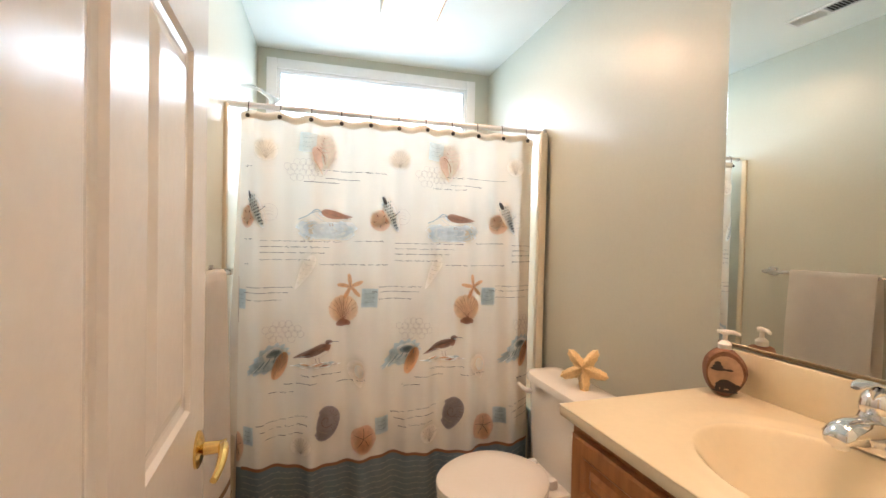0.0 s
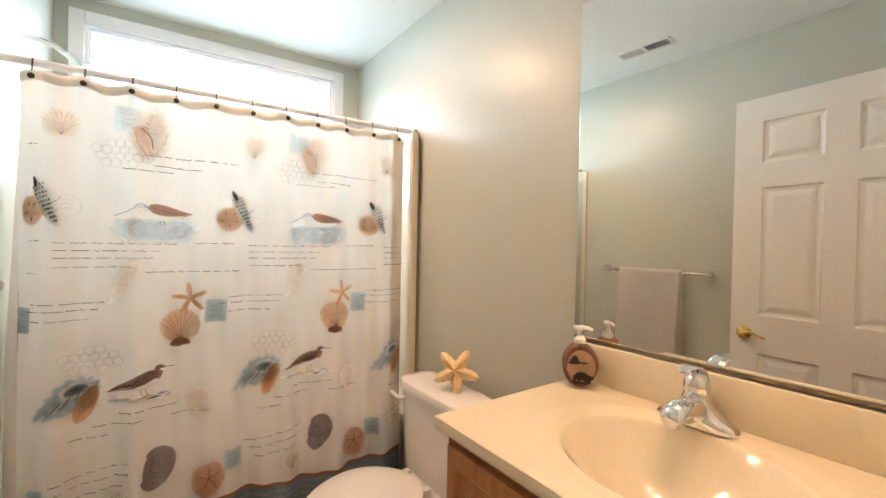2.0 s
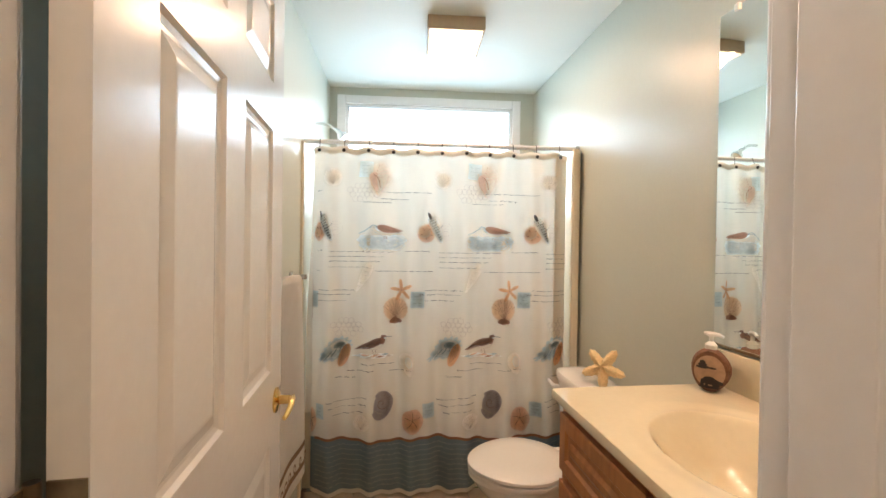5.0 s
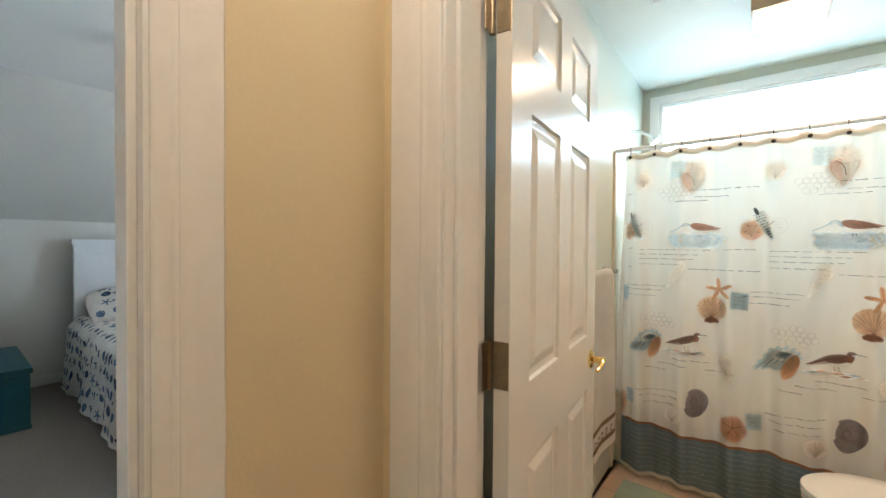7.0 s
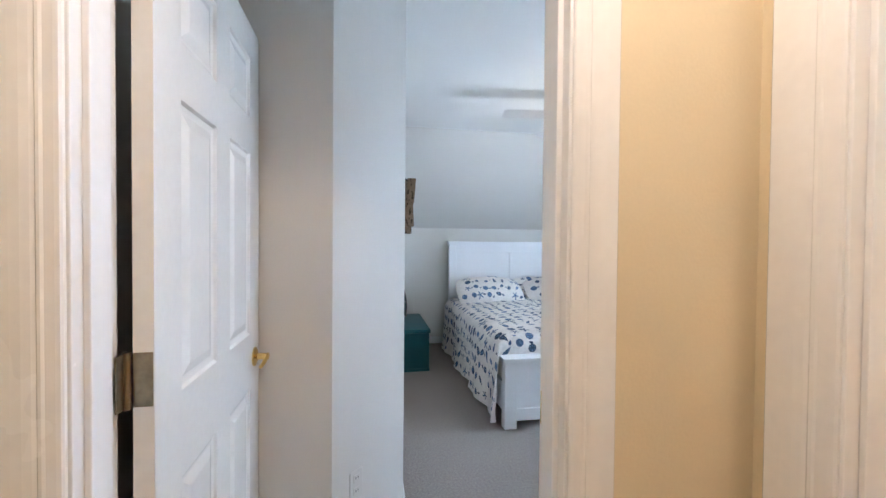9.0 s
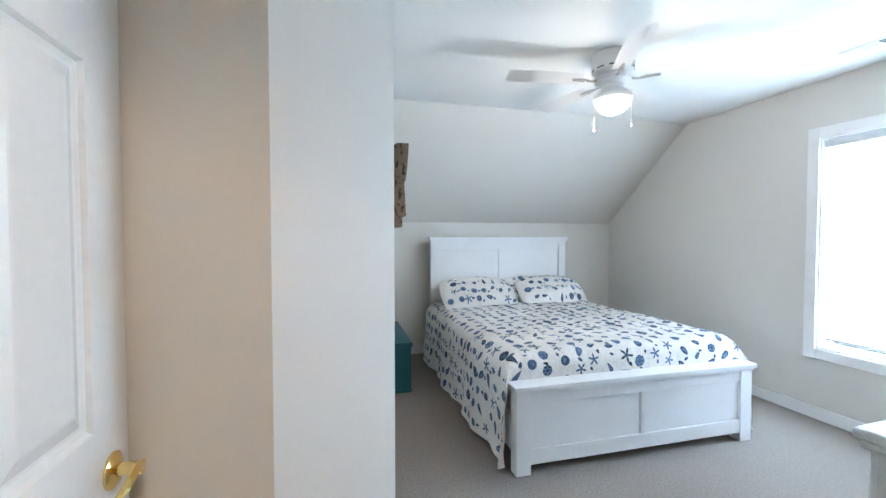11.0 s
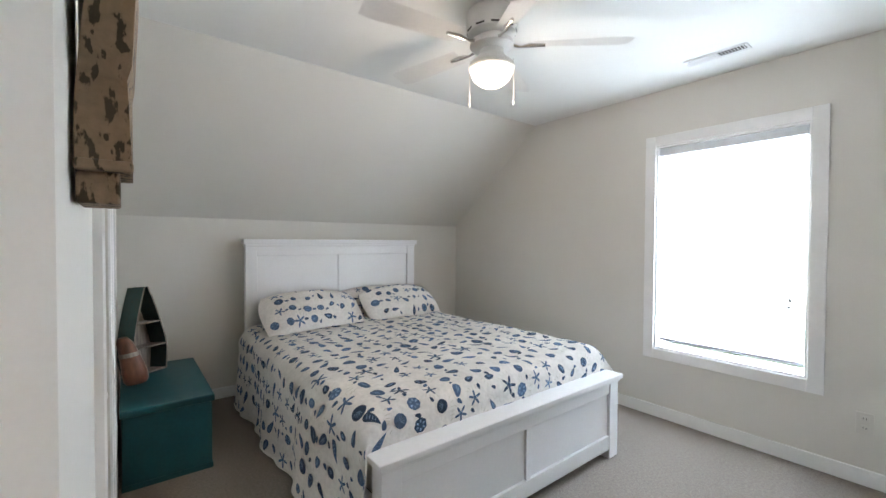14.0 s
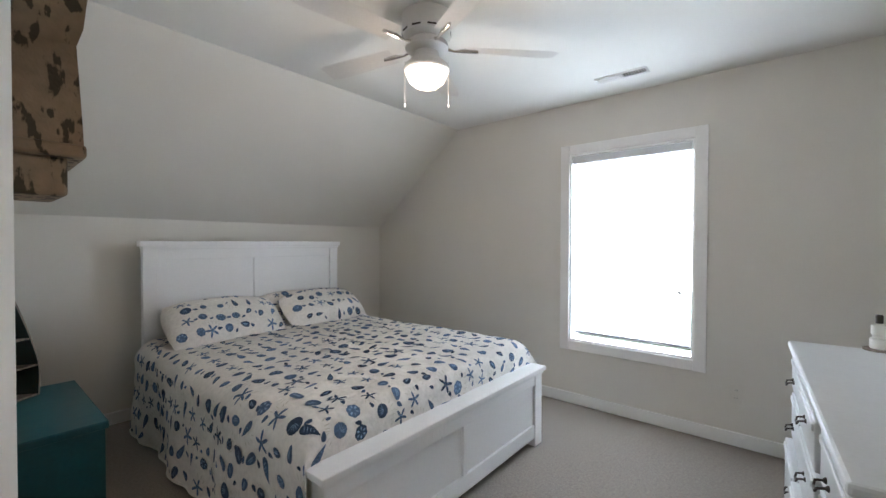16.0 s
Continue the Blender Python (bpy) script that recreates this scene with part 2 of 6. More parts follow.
def tube(bm, points, radius, n=10):
    """A round bar along a line of points; radius is a number or one for each point."""
    pts = [Vector(p) for p in points]
    rad = radius if isinstance(radius, (list, tuple)) else [radius] * len(pts)
    rings, side = [], None
    for k, p in enumerate(pts):
        d = (pts[min(k + 1, len(pts) - 1)] - pts[max(k - 1, 0)]).normalized()
        if side is None:
            side = d.orthogonal().normalized()
        side = (side - d * side.dot(d)).normalized()
        up = d.cross(side)
        rings.append([bm.verts.new(p + rad[k] * (math.cos(a * math.tau / n) * side + math.sin(a * math.tau / n) * up)) for a in range(n)])
    for a, b in zip(rings, rings[1:]):
        for k in range(n):
            bm.faces.new((a[k], a[(k + 1) % n], b[(k + 1) % n], b[k]))
    bm.faces.new(rings[0])
    bm.faces.new(rings[-1])
    return bm


def prism(bm, outline, z0, z1):
    """An upright prism over an outline of (x, y) points."""
    a = [bm.verts.new((x, y, z0)) for x, y in outline]
    b = [bm.verts.new((x, y, z1)) for x, y in outline]
    n = len(a)
    bm.faces.new(a)
    bm.faces.new(b)
    for k in range(n):
        bm.faces.new((a[k], a[(k + 1) % n], b[(k + 1) % n], b[k]))
    return bm


def structure(name, bm, mat, label, category):
    return tagged(part(name, bm, mat), label, category, kind="structure")


# ---- the shell of the house ----
# the vanity wall and the towel wall of the bathroom stand a little out of square
VANITY_SIDE = pose(1.45, 0.755, 0, 0, 0, 3.43) @ Matrix.Translation((-1.462, -0.755, 0))
TOWEL_SIDE = pose(-0.012, 0.755, 0, 0, 0, 2.0) @ Matrix.Translation((0.01, -0.755, 0))


def settle(ob, m):
    """Puts a thing that was built square to the room on the wall it belongs to."""
    ob.matrix_world = m @ ob.matrix_world
    return ob


ZB, ZC = 2.435, 2.442
settle(structure("wall_bath_right", boxes(((1.462, -1.90, -0.1), (1.56, 0.80, ZB))), BATH_WALL, "sage green satin painted bathroom wall", "wall"), VANITY_SIDE)
settle(structure("wall_bath_left", boxes(((-0.05, -1.82, -0.1), (-0.01, 0.80, ZB))), BATH_WALL, "sage green satin painted bathroom wall", "wall"), TOWEL_SIDE)
structure("wall_bath_window", boxes(((-0.068, 0.755, -0.1), (1.75, 0.91, 1.55)), ((-0.068, 0.755, 1.55), (0.10, 0.91, 2.317)),
          ((1.29, 0.755, 1.55), (1.75, 0.91, 2.317)), ((-0.068, 0.755, 2.317), (1.75, 0.91, ZB))), BATH_WALL, "sage green bathroom wall with a wide high window", "wall")
structure("wall_bath_door", boxes(((-0.01, -1.86, -0.1), (0.230, -1.79, ZB)), ((0.99, -1.86, -0.1), (1.75, -1.79, ZB)), ((0.230, -1.86, 2.07), (0.99, -1.79, ZB))),
          BATH_WALL, "sage green wall round the bathroom door", "wall")
structure("wall_hall_north", boxes(((0.10, -1.93, -0.1), (0.230, -1.86, ZC)), ((0.99, -1.93, -0.1), (1.85, -1.86, ZC)), ((0.230, -1.93, 2.07), (0.99, -1.86, ZC))),
          HALL_WALL, "tan painted hall wall beside the bathroom door", "wall")
structure("wall_hall_west", boxes(((0.043, -2.33, -0.1), (0.10, -1.86, ZC)), ((0.043, -3.70, -0.1), (0.10, -3.18, ZC)), ((0.043, -3.18, 2.07), (0.10, -2.33, ZC))),
          HALL_WALL, "tan painted hall wall round the bedroom door", "wall")
structure("wall_hall_east", boxes(((1.75, -3.70, -0.1), (1.85, -1.93, ZC))), HALL_WALL, "tan painted hall wall", "wall")
structure("wall_hall_south", boxes(((0.043, -3.80, -0.1), (1.85, -3.70, ZC))), HALL_WALL, "tan painted hall wall", "wall")
structure("wall_bedroom_east", boxes(((-0.125, -1.86, -0.1), (-0.068, 0.80, ZC)), ((-0.015, -2.33, -0.1), (0.043, -1.86, ZC)),
          ((-0.015, -3.35, -0.1), (0.043, -3.18, ZC)), ((-0.015, -3.18, 2.07), (0.043, -2.33, ZC)), ((-0.125, -1.90, -0.1), (-0.015, -1.86, ZC))),
          BED_WALL, "cream painted bedroom wall round the door", "wall")
structure("wall_bedroom_window", boxes(((-4.50, 0.645, -0.1), (-2.03, 0.80, ZC)), ((-1.15, 0.645, -0.1), (-0.125, 0.80, ZC)),
          ((-2.03, 0.645, -0.1), (-1.15, 0.80, 0.515)), ((-2.03, 0.645, 2.03), (-1.15, 0.80, ZC))), BED_WALL, "cream painted bedroom wall with a tall window", "wall")
structure("wall_bedroom_knee", boxes(((-4.50, -3.4, -0.1), (-4.38, 0.645, 1.49))), BED_WALL, "low cream knee wall under the sloped ceiling", "wall")
bm = bmesh.new()
grid(bm, 2, 2, lambda u, v: Vector((-4.38 + 1.19 * u, 0.645 - 4.05 * v, 1.49 + 0.952 * u)))
for f in list(bm.faces):
    r = bmesh.ops.extrude_face_region(bm, geom=[f])
    bmesh.ops.translate(bm, verts=[g for g in r["geom"] if isinstance(g, bmesh.types.BMVert)], vec=(-0.08, 0, 0.1))
structure("ceiling_slope", bm, BED_WALL, "sloped cream ceiling over the bed", "ceiling")
structure("ceiling_bedroom", boxes(((-3.19, -3.40, ZC), (0.043, 0.80, ZC + 0.1))), CEIL, "flat white bedroom ceiling", "ceiling")
structure("ceiling_hall", boxes(((0.043, -3.80, ZC), (1.85, -1.86, ZC + 0.1))), CEIL, "flat white hall ceiling", "ceiling")
structure("ceiling_bath", boxes(((-0.068, -1.86, ZB), (1.75, 0.91, ZB + 0.1))), BATH_CEIL, "pale bathroom ceiling", "ceiling")
CA, CB = (-0.785, -2.853), (-1.083, -2.555)
bm = bmesh.new()
prism(bm, [CA, CB, (-1.64, -2.555), (-1.64, -2.67), (-1.131, -2.67), (-0.90, -2.901), (-0.90, -3.35), (-0.785, -3.35)], -0.1, ZC)
box(bm, (-4.38, -2.67, -0.1), (-2.46, -2.555, ZC))
box(bm, (-2.46, -2.67, 2.05), (-1.64, -2.555, ZC))
structure("wall_closet", bm, BED_WALL, "cream closet wall with an angled corner", "wall")
structure("wall_entry_south", boxes(((-0.90, -3.45, -0.1), (0.043, -3.35, ZC)), ((-4.5, -3.5, -0.1), (-0.90, -3.4, ZC))), BED_WALL, "plain cream wall behind the bedroom door", "wall")
structure("floor_bedroom", boxes(((-4.38, -3.40, -0.1), (0.04, 0.645, 0.0))), CARPET, "beige cut pile bedroom carpet", "carpet")
structure("floor_hall", boxes(((0.04, -3.70, -0.1), (1.75, -1.86, 0.0))), CARPET, "beige cut pile hall carpet", "carpet")
structure("ground", boxes(((-600, -600, -3.2), (600, 600, -3.0))), LAWN, "grass round the house", "ground")

structure("backdrop", boxes(((-3.2, 2.4, 0.8), (3.4, 2.42, 5.2))), SKYGLOW, "bright white sky outside the windows", "sky")

# baseboards
for name, lo, hi in (("baseboard_window", (-4.38, 0.63, 0), (-0.125, 0.645, 0.09)), ("baseboard_knee", (-4.38, -2.54, 0), (-4.365, 0.63, 0.09)),
                     ("baseboard_east", (-0.14, -1.9, 0), (-0.125, 0.63, 0.09)), ("baseboard_closet", (-1.56, -2.555, 0), (-1.09, -2.54, 0.09)),
                     ("baseboard_entry", (-0.785, -3.35, 0), (-0.77, -2.865, 0.09)), ("baseboard_bath_left", (-0.01, -1.79, 0), (0.005, -0.02, 0.09))):
    structure(name, boxes((lo, hi), bevel=0.004), TRIM, "white painted baseboard", "baseboard")
bm = bmesh.new()
prism(bm, [CA, CB, (CB[0] + 0.006, CB[1] + 0.015), (CA[0] + 0.015, CA[1] + 0.006)], 0, 0.09)
structure("baseboard_angle", bm, TRIM, "white painted baseboard on the angled wall", "baseboard")


def casing_side(bm, flat, u0, u1, z0, z1, place, sign):
    """Fluted door casing strip between u0 and u1; place(u, d, z) puts it on its wall, d is how far it stands out."""
    prof = [(0.0, 0.0), (0.0, 0.014), (0.04, 0.018), (0.30, 0.0175), (0.45, 0.0165), (0.58, 0.0145), (0.64, 0.0125), (0.67, 0.0145), (0.72, 0.0145), (0.76, 0.012), (0.90, 0.0105), (0.97, 0.009), (1.0, 0.006), (1.0, 0.0)]
    a = [bm.verts.new(place(u0 + (u1 - u0) * p, d, z0)) for p, d in prof]
    b = [bm.verts.new(place(u0 + (u1 - u0) * p, d, z1)) for p, d in prof]
    for k in range(len(prof)):
        j = (k + 1) % len(prof)
        bm.faces.new((a[k], a[j], b[j], b[k]))
    bm.faces.new(a)
    bm.faces.new(b)


def casing_set(name, place, u0, u1, top, w, label, left_w=None):
    """Two side casings and a head casing round an opening from u0 to u1."""
    ob = empty(name, label, "door casing", kind="structure")
    lw = left_w or w
    bm = bmesh.new()
    casing_side(bm, 0, u0 - lw, u0 - 0.006, 0, top, place, 1)
    part("side_casing", bm, TRIM, ob)
    bm = bmesh.new()
    casing_side(bm, 0, u1 + w, u1 + 0.006, 0, top, place, 1)
    part("side_casing", bm, TRIM, ob)
    bm = bmesh.new()
    casing_side(bm, 0, top + w, top + 0.001, u0 - lw, u1 + w, lambda u, d, z: place(z, d, u), 1)
    part("head_casing", bm, TRIM, ob)
    return ob


casing_set("trim_bath_door_hall", lambda u, d, z: Vector((u, -1.93 - d, z)), 0.262, 0.955, 2.05, 0.08, "white fluted casing round the bathroom door", 0.128)
casing_set("trim_bath_door_inside", lambda u, d, z: Vector((u, -1.79 + 1.3 * d, z)), 0.262, 0.955, 2.05, 0.065, "white casing round the bathroom door, bathroom side")
casing_set("trim_bedroom_door_hall", lambda u, d, z: Vector((0.10 + d, u, z)), -3.16, -2.35, 2.05, 0.095, "white fluted casing round the bedroom door")
casing_set("trim_bedroom_door_inside", lambda u, d, z: Vector((-0.015 - d, u, z)), -3.16, -2.35, 2.05, 0.07, "white casing round the bedroom door, bedroom side")
casing_set("trim_closet_door", lambda u, d, z: Vector((u, -2.555 + d, z)), -2.45, -1.65, 2.04, 0.07, "white casing round the closet door")
structure("jamb_bath_door", boxes(((0.230, -1.93, 0), (0.262, -1.79, 2.05)), ((0.955, -1.93, 0), (0.99, -1.79, 2.05)), ((0.230, -1.93, 2.05), (0.99, -1.79, 2.07)),
          ((0.262, -1.90, 0), (0.273, -1.83, 2.05)), ((0.943, -1.90, 0), (0.955, -1.83, 2.05)), bevel=0.002), TRIM, "white painted bathroom door jamb with stops", "door jamb")
jb = structure("jamb_bedroom_door", boxes(((-0.015, -3.18, 0), (0.10, -3.16, 2.05)), ((-0.015, -2.35, 0), (0.10, -2.33, 2.05)), ((-0.015, -3.18, 2.05), (0.10, -2.33, 2.07)),
               ((0.02, -3.16, 0), (0.075, -3.148, 2.05)), ((0.02, -2.362, 0), (0.075, -2.35, 2.05)), bevel=0.002), TRIM, "white painted bedroom door jamb with stops", "door jamb")
part("strike_plate", boxes(((-0.006, -2.3525, 0.93), (0.016, -2.349, 1.0)), bevel=0.001), BRASS, jb, "brass strike plate")


def six_panel_door(name, width, m, label, knob_z=0.905, mirrored=False):
    """A moulded six-panel door: hinge edge at the origin, leaf along +x, faces at y = 0 and y = 0.035."""
    ob = empty(name, label, "door", m)
    h, t = 2.03, 0.035
    bm = bmesh.new()
    st, mid = 0.115, 0.105
    pw = (width - 2 * st - mid) / 2
    cols = [(st, st + pw), (st + pw + mid, width - st)]
    rows = [(0.20, 0.80), (0.985, 1.598), (1.715, 1.915)]
    xs = sorted({0, width, *[c for p in cols for c in p]})
    zs = sorted({0, h, *[c for p in rows for c in p]})
    for side in (0, 1):
        y0, s = (0, 1) if side == 0 else (t, -1)
        for i in range(len(xs) - 1):
            for j in range(len(zs) - 1):
                a, b, c, d = xs[i], xs[i + 1], zs[j], zs[j + 1]
                if (a, b) in cols and (c, d) in rows:
                    rings = []
                    for inset, depth in ((0, 0), (0.006, 0.007), (0.016, 0.009), (0.022, 0.009), (0.045, 0.002), (0.05, 0.0015)):
                        rings.append([bm.verts.new((x, y0 + s * depth, z)) for x, z in ((a + inset, c + inset), (b - inset, c + inset), (b - inset, d - inset), (a + inset, d - inset))])
                    for r, q in zip(rings, rings[1:]):
                        for k in range(4):
                            bm.faces.new((r[k], r[(k + 1) % 4], q[(k + 1) % 4], q[k]))
                    bm.faces.new(rings[-1])
                else:
                    bm.faces.new([bm.verts.new((x, y0, z)) for x, z in ((a, c), (b, c), (b, d), (a, d))])
    for p in (((0, 0, 0), (0, t, 0), (0, t, h), (0, 0, h)), ((width, 0, 0), (width, t, 0), (width, t, h), (width, 0, h)),
              ((0, 0, 0), (width, 0, 0), (width, t, 0), (0, t, 0)), ((0, 0, h), (width, 0, h), (width, t, h), (0, t, h))):
        bm.faces.new([bm.verts.new(q) for q in p])
    bmesh.ops.remove_doubles(bm, verts=bm.verts, dist=0.0004)
    bmesh.ops.translate(bm, verts=bm.verts, vec=(0, 0, 0.012))
    part("leaf", bm, DOOR, ob)
    for s, y0 in ((-1, 0), (1, t)):
        hd = part("door_handle", lathe(bmesh.new(), [(0.033, 0), (0.033, 0.004), (0.026, 0.008), (0.012, 0.012), (0.011, 0.04), (0.013, 0.048), (0.0, 0.05)], 20), BRASS, ob, "polished brass lever handle", True)
        hd.matrix_basis = pose(width - 0.06, y0, knob_z, 90 if s < 0 else -90, 0, 0)
        lever = [(-0.10 * u, s * (0.042 + 0.008 * math.sin(u * 3)) + y0, knob_z + 0.012 * math.sin(u * 4.5) * (1 - u * 0.2)) for u in [k / 10 for k in range(11)]]
        part("lever", tube(bmesh.new(), [(width - 0.06 + p[0], p[1], p[2]) for p in lever], [0.010 - 0.004 * k / 10 for k in range(11)], 8), BRASS, ob, "curved brass lever", True)
    part("latch_plate", boxes(((width - 0.001, 0.006, knob_z - 0.03), (width + 0.0015, 0.029, knob_z + 0.03)), bevel=0.0005), BRASS, ob)
    return ob


def hinge(parent, y_face, zc, side=1):
    """Butt hinge: two leaves and a knuckle at the hinge edge."""
    hg = part("hinge", boxes(((-0.0025, y_face - 0.001, zc - 0.05), (0.0, y_face + side * 0.034, zc + 0.05)), bevel=0.001), OLD_BRASS, parent, "aged brass butt hinge")
    part("knuckle", tube(bmesh.new(), [(-0.006, y_face - side * 0.007, zc - 0.052 + 0.013 * k) for k in range(9)], [0.0072 if k % 2 else 0.0066 for k in range(9)], 10), OLD_BRASS, hg, "", True)
    part("jamb_leaf", boxes(((-0.034, y_face - side * 0.012, zc - 0.05), (-0.008, y_face - side * 0.009, zc + 0.05)), bevel=0.001), OLD_BRASS, hg)
    return hg


bath_door = six_panel_door("door_bath", 0.785, pose(0.282, -1.785, 0, 0, 0, 96.1) @ Matrix.Translation((0, -0.035, 0)), "white six-panel bathroom door standing open")
for zc in (0.26, 1.06, 1.80):
    hinge(bath_door, 0.035, zc, -1)
bed_door = six_panel_door("door_bedroom", 0.76, pose(-0.018, -3.102, 0, 0, 0, 181.0) @ Matrix.Translation((0, 0.0, 0)), "white six-panel bedroom door swung open against the closet")
for zc in (0.26, 1.06, 1.80):
    hinge(bed_door, 0.035, zc, -1)
closet_door = empty("door_closet", "white closet door, closed, with a small knob", "door")
part("leaf", boxes(((-2.45, -2.60, 0.01), (-1.655, -2.574, 2.035)), bevel=0.003), DOOR, closet_door)
part("knob", lathe(bmesh.new(), [(0.010, 0), (0.008, 0.014), (0.015, 0.022), (0.013, 0.032), (0, 0.035)], 14), PLASTIC, closet_door, "small white knob", True).matrix_basis = pose(-1.73, -2.574, 0.98, -90)

# ---- bathroom ----
tiles = structure("floor_bath", boxes(((-0.01, -1.86, -0.1), (1.62, 0.0, -0.006))), GROUT, "tan ceramic tile bathroom floor", "tile floor")


def window_frame(name, place, u0, u1, z0, z1, cw, label, depth, sash_z=None, s=0.012):
    """A window: casing on the wall, jambs through it, sash and pane. place(u, d, z): d is how far outward."""
    ob = empty(name, label, "window", kind="structure")

    def strip(nm, a, b, c, d, e, f, mat=TRIM, bev=0.004):
        bm = bmesh.new()
        box(bm, (0, 0, 0), (1, 1, 1))
        lo, hi = (a, c, e), (b, d, f)
        for v in bm.verts:
            v.co = place(lo[0] + v.co.x * (hi[0] - lo[0]), lo[1] + v.co.y * (hi[1] - lo[1]), lo[2] + v.co.z * (hi[2] - lo[2]))
        bmesh.ops.bevel(bm, geom=list(bm.edges), offset=bev, segments=2, affect="EDGES", profile=0.5)
        return part(nm, bm, mat, ob)
    strip("casing", u0 - cw, u0, -0.018, 0.0, z0 - cw, z1 + cw)
    strip("casing", u1, u1 + cw, -0.018, 0.0, z0 - cw, z1 + cw)
    strip("casing", u0, u1, -0.016, 0.0, z1, z1 + cw)
    strip("casing", u0, u1, -0.016, 0.0, z0 - cw, z0)
    strip("jamb", u0, u0 + 0.014, 0.0, depth, z0, z1, bev=0.001)
    strip("jamb", u1 - 0.014, u1, 0.0, depth, z0, z1, bev=0.001)
    strip("jamb", u0 + 0.014, u1 - 0.014, 0.0, depth, z1 - 0.014, z1, bev=0.001)
    strip("sill", u0 + 0.014, u1 - 0.014, 0.0, depth, z0, z0 + 0.014, bev=0.001)
    d0, d1 = depth - 0.03, depth - 0.006
    strip("sash", u0 + 0.014, u0 + 0.014 + s, d0, d1, z0 + 0.014, z1 - 0.014)
    strip("sash", u1 - 0.014 - s, u1 - 0.014, d0, d1, z0 + 0.014, z1 - 0.014)
    strip("sash", u0 + 0.014 + s, u1 - 0.014 - s, d0, d1, z1 - 0.014 - s, z1 - 0.014)
    strip("sash", u0 + 0.014 + s, u1 - 0.014 - s, d0, d1, z0 + 0.014, z0 + 0.014 + s)
    if sash_z:
        strip("meeting_rail", u0 + 0.014 + s, u1 - 0.014 - s, d0, d1, sash_z - 0.02, sash_z + 0.02)
    g = strip("pane", u0 + 0.014 + s, u1 - 0.014 - s, (d0 + d1) / 2 - 0.002, (d0 + d1) / 2 + 0.002, z0 + 0.014 + s, z1 - 0.014 - s, PANE, 0.0005)
    g.visible_shadow = False
    return ob


window_frame("window_bath", lambda u, d, z: Vector((u, 0.755 + d, z)), 0.10, 1.29, 1.55, 2.317, 0.06, "wide high white bathroom window full of daylight", 0.042, None, 0.006)
window_frame("window_bedroom", lambda u, d, z: Vector((u, 0.645 + d, z)), -2.03, -1.15, 0.515, 2.03, 0.075, "tall white bedroom window behind a white shade", 0.15, 1.28)

# tub and its surround
tub = empty("bathtub", "almond bathtub with a moulded wall surround behind the curtain", "bathtub")
part("tub_body", boxes(((-0.008, 0.05, 0.0), (1.460, 0.12, 0.42)), ((-0.008, 0.66, 0.0), (1.460, 0.75, 0.42)), ((-0.008, 0.12, 0.0), (0.09, 0.66, 0.42)), ((1.38, 0.12, 0.0), (1.460, 0.66, 0.42)),
                       ((0.09, 0.12, 0.0), (1.38, 0.66, 0.08)), bevel=0.008), SURROUND, tub)
part("surround_panel", boxes(((-0.008, -0.03, 0.42), (0.004, 0.743, 1.845)), bevel=0.003), SURROUND, tub)
part("surround_panel", boxes(((1.432, 0.66, 0.42), (1.452, 0.743, 1.845)), ((1.470, -0.03, 0.42), (1.488, 0.30, 1.845)), ((1.452, 0.30, 0.42), (1.470, 0.66, 1.845)), bevel=0.003), SURROUND, tub)
part("surround_panel", boxes(((0.004, 0.741, 0.42), (1.448, 0.753, 1.53)), bevel=0.003), SURROUND, tub)
for x0, x1 in ((-0.012, 0.030), (1.440, 1.474)):
    part("flange", boxes(((x0, -0.05, 0.0), (x1, -0.02, 1.85)), bevel=0.006), SURROUND, tub, "cream moulded edge strip")

rod = empty("curtain_rod", "thin white curtain rod with bronze hooks", "curtain rod")
ROD_Z = 1.862
part("bar", tube(bmesh.new(), [(-0.009, 0.01, ROD_Z), (0.4, 0.01, ROD_Z), (1.0, 0.01, ROD_Z), (1.488, 0.01, ROD_Z)], 0.0125, 14), TRIM, rod, "", True)
for x in (-0.0095, 1.4885):
    e = part("end_cap", lathe(bmesh.new(), [(0.021, 0), (0.021, 0.006), (0.014, 0.016)], 16), NICKEL, rod, "nickel end cap", True)
    e.matrix_basis = pose(x, 0.01, ROD_Z, 0, 90 if x < 0.5 else -90)

CUR0, CUR1 = 0.068, 1.432


def curtain_y(x, z):
    """How far the hanging curtain stands out of its plane, with shallow folds."""
    k = max(0.0, min(1.0, (1.82 - z) / 1.8))
    a = 0.008 + 0.012 * k
    y = -0.012 - 0.03 * k + a * math.sin(x * 27 + 0.6) + 0.5 * a * math.sin(x * 61 + z * 1.2) + 0.006 * math.sin(x * 9 + z * 2.0)
    if x < 0.13:
        y += 0.05 * (0.13 - x) / 0.1
    if x > 1.36:
        y += 0.04 * (x - 1.36) / 0.08
    return y


def hem_z(x):
    return 0.035 + 0.006 * math.sin(x * 22)


def curtain_top(x):
    return 1.832 - 0.012 * math.sin((x - 0.1) / 0.125 * math.pi) ** 2


CURTAIN = cloth("printed_curtain_cloth", (0.79, 0.71, 0.60), 0.36, 0.06, 0, 500, 0.15)
BAND = cloth("slate_blue_curtain_band", (0.20, 0.25, 0.27), 0.2, 0.12, 0, 500, 0.3)


def ink(name, color, t=0.86, island=0.08):
    """Dye in the cloth: light goes through it and is tinted."""
    return cloth(name, color, t, 0.16, island, 70, 0.0)


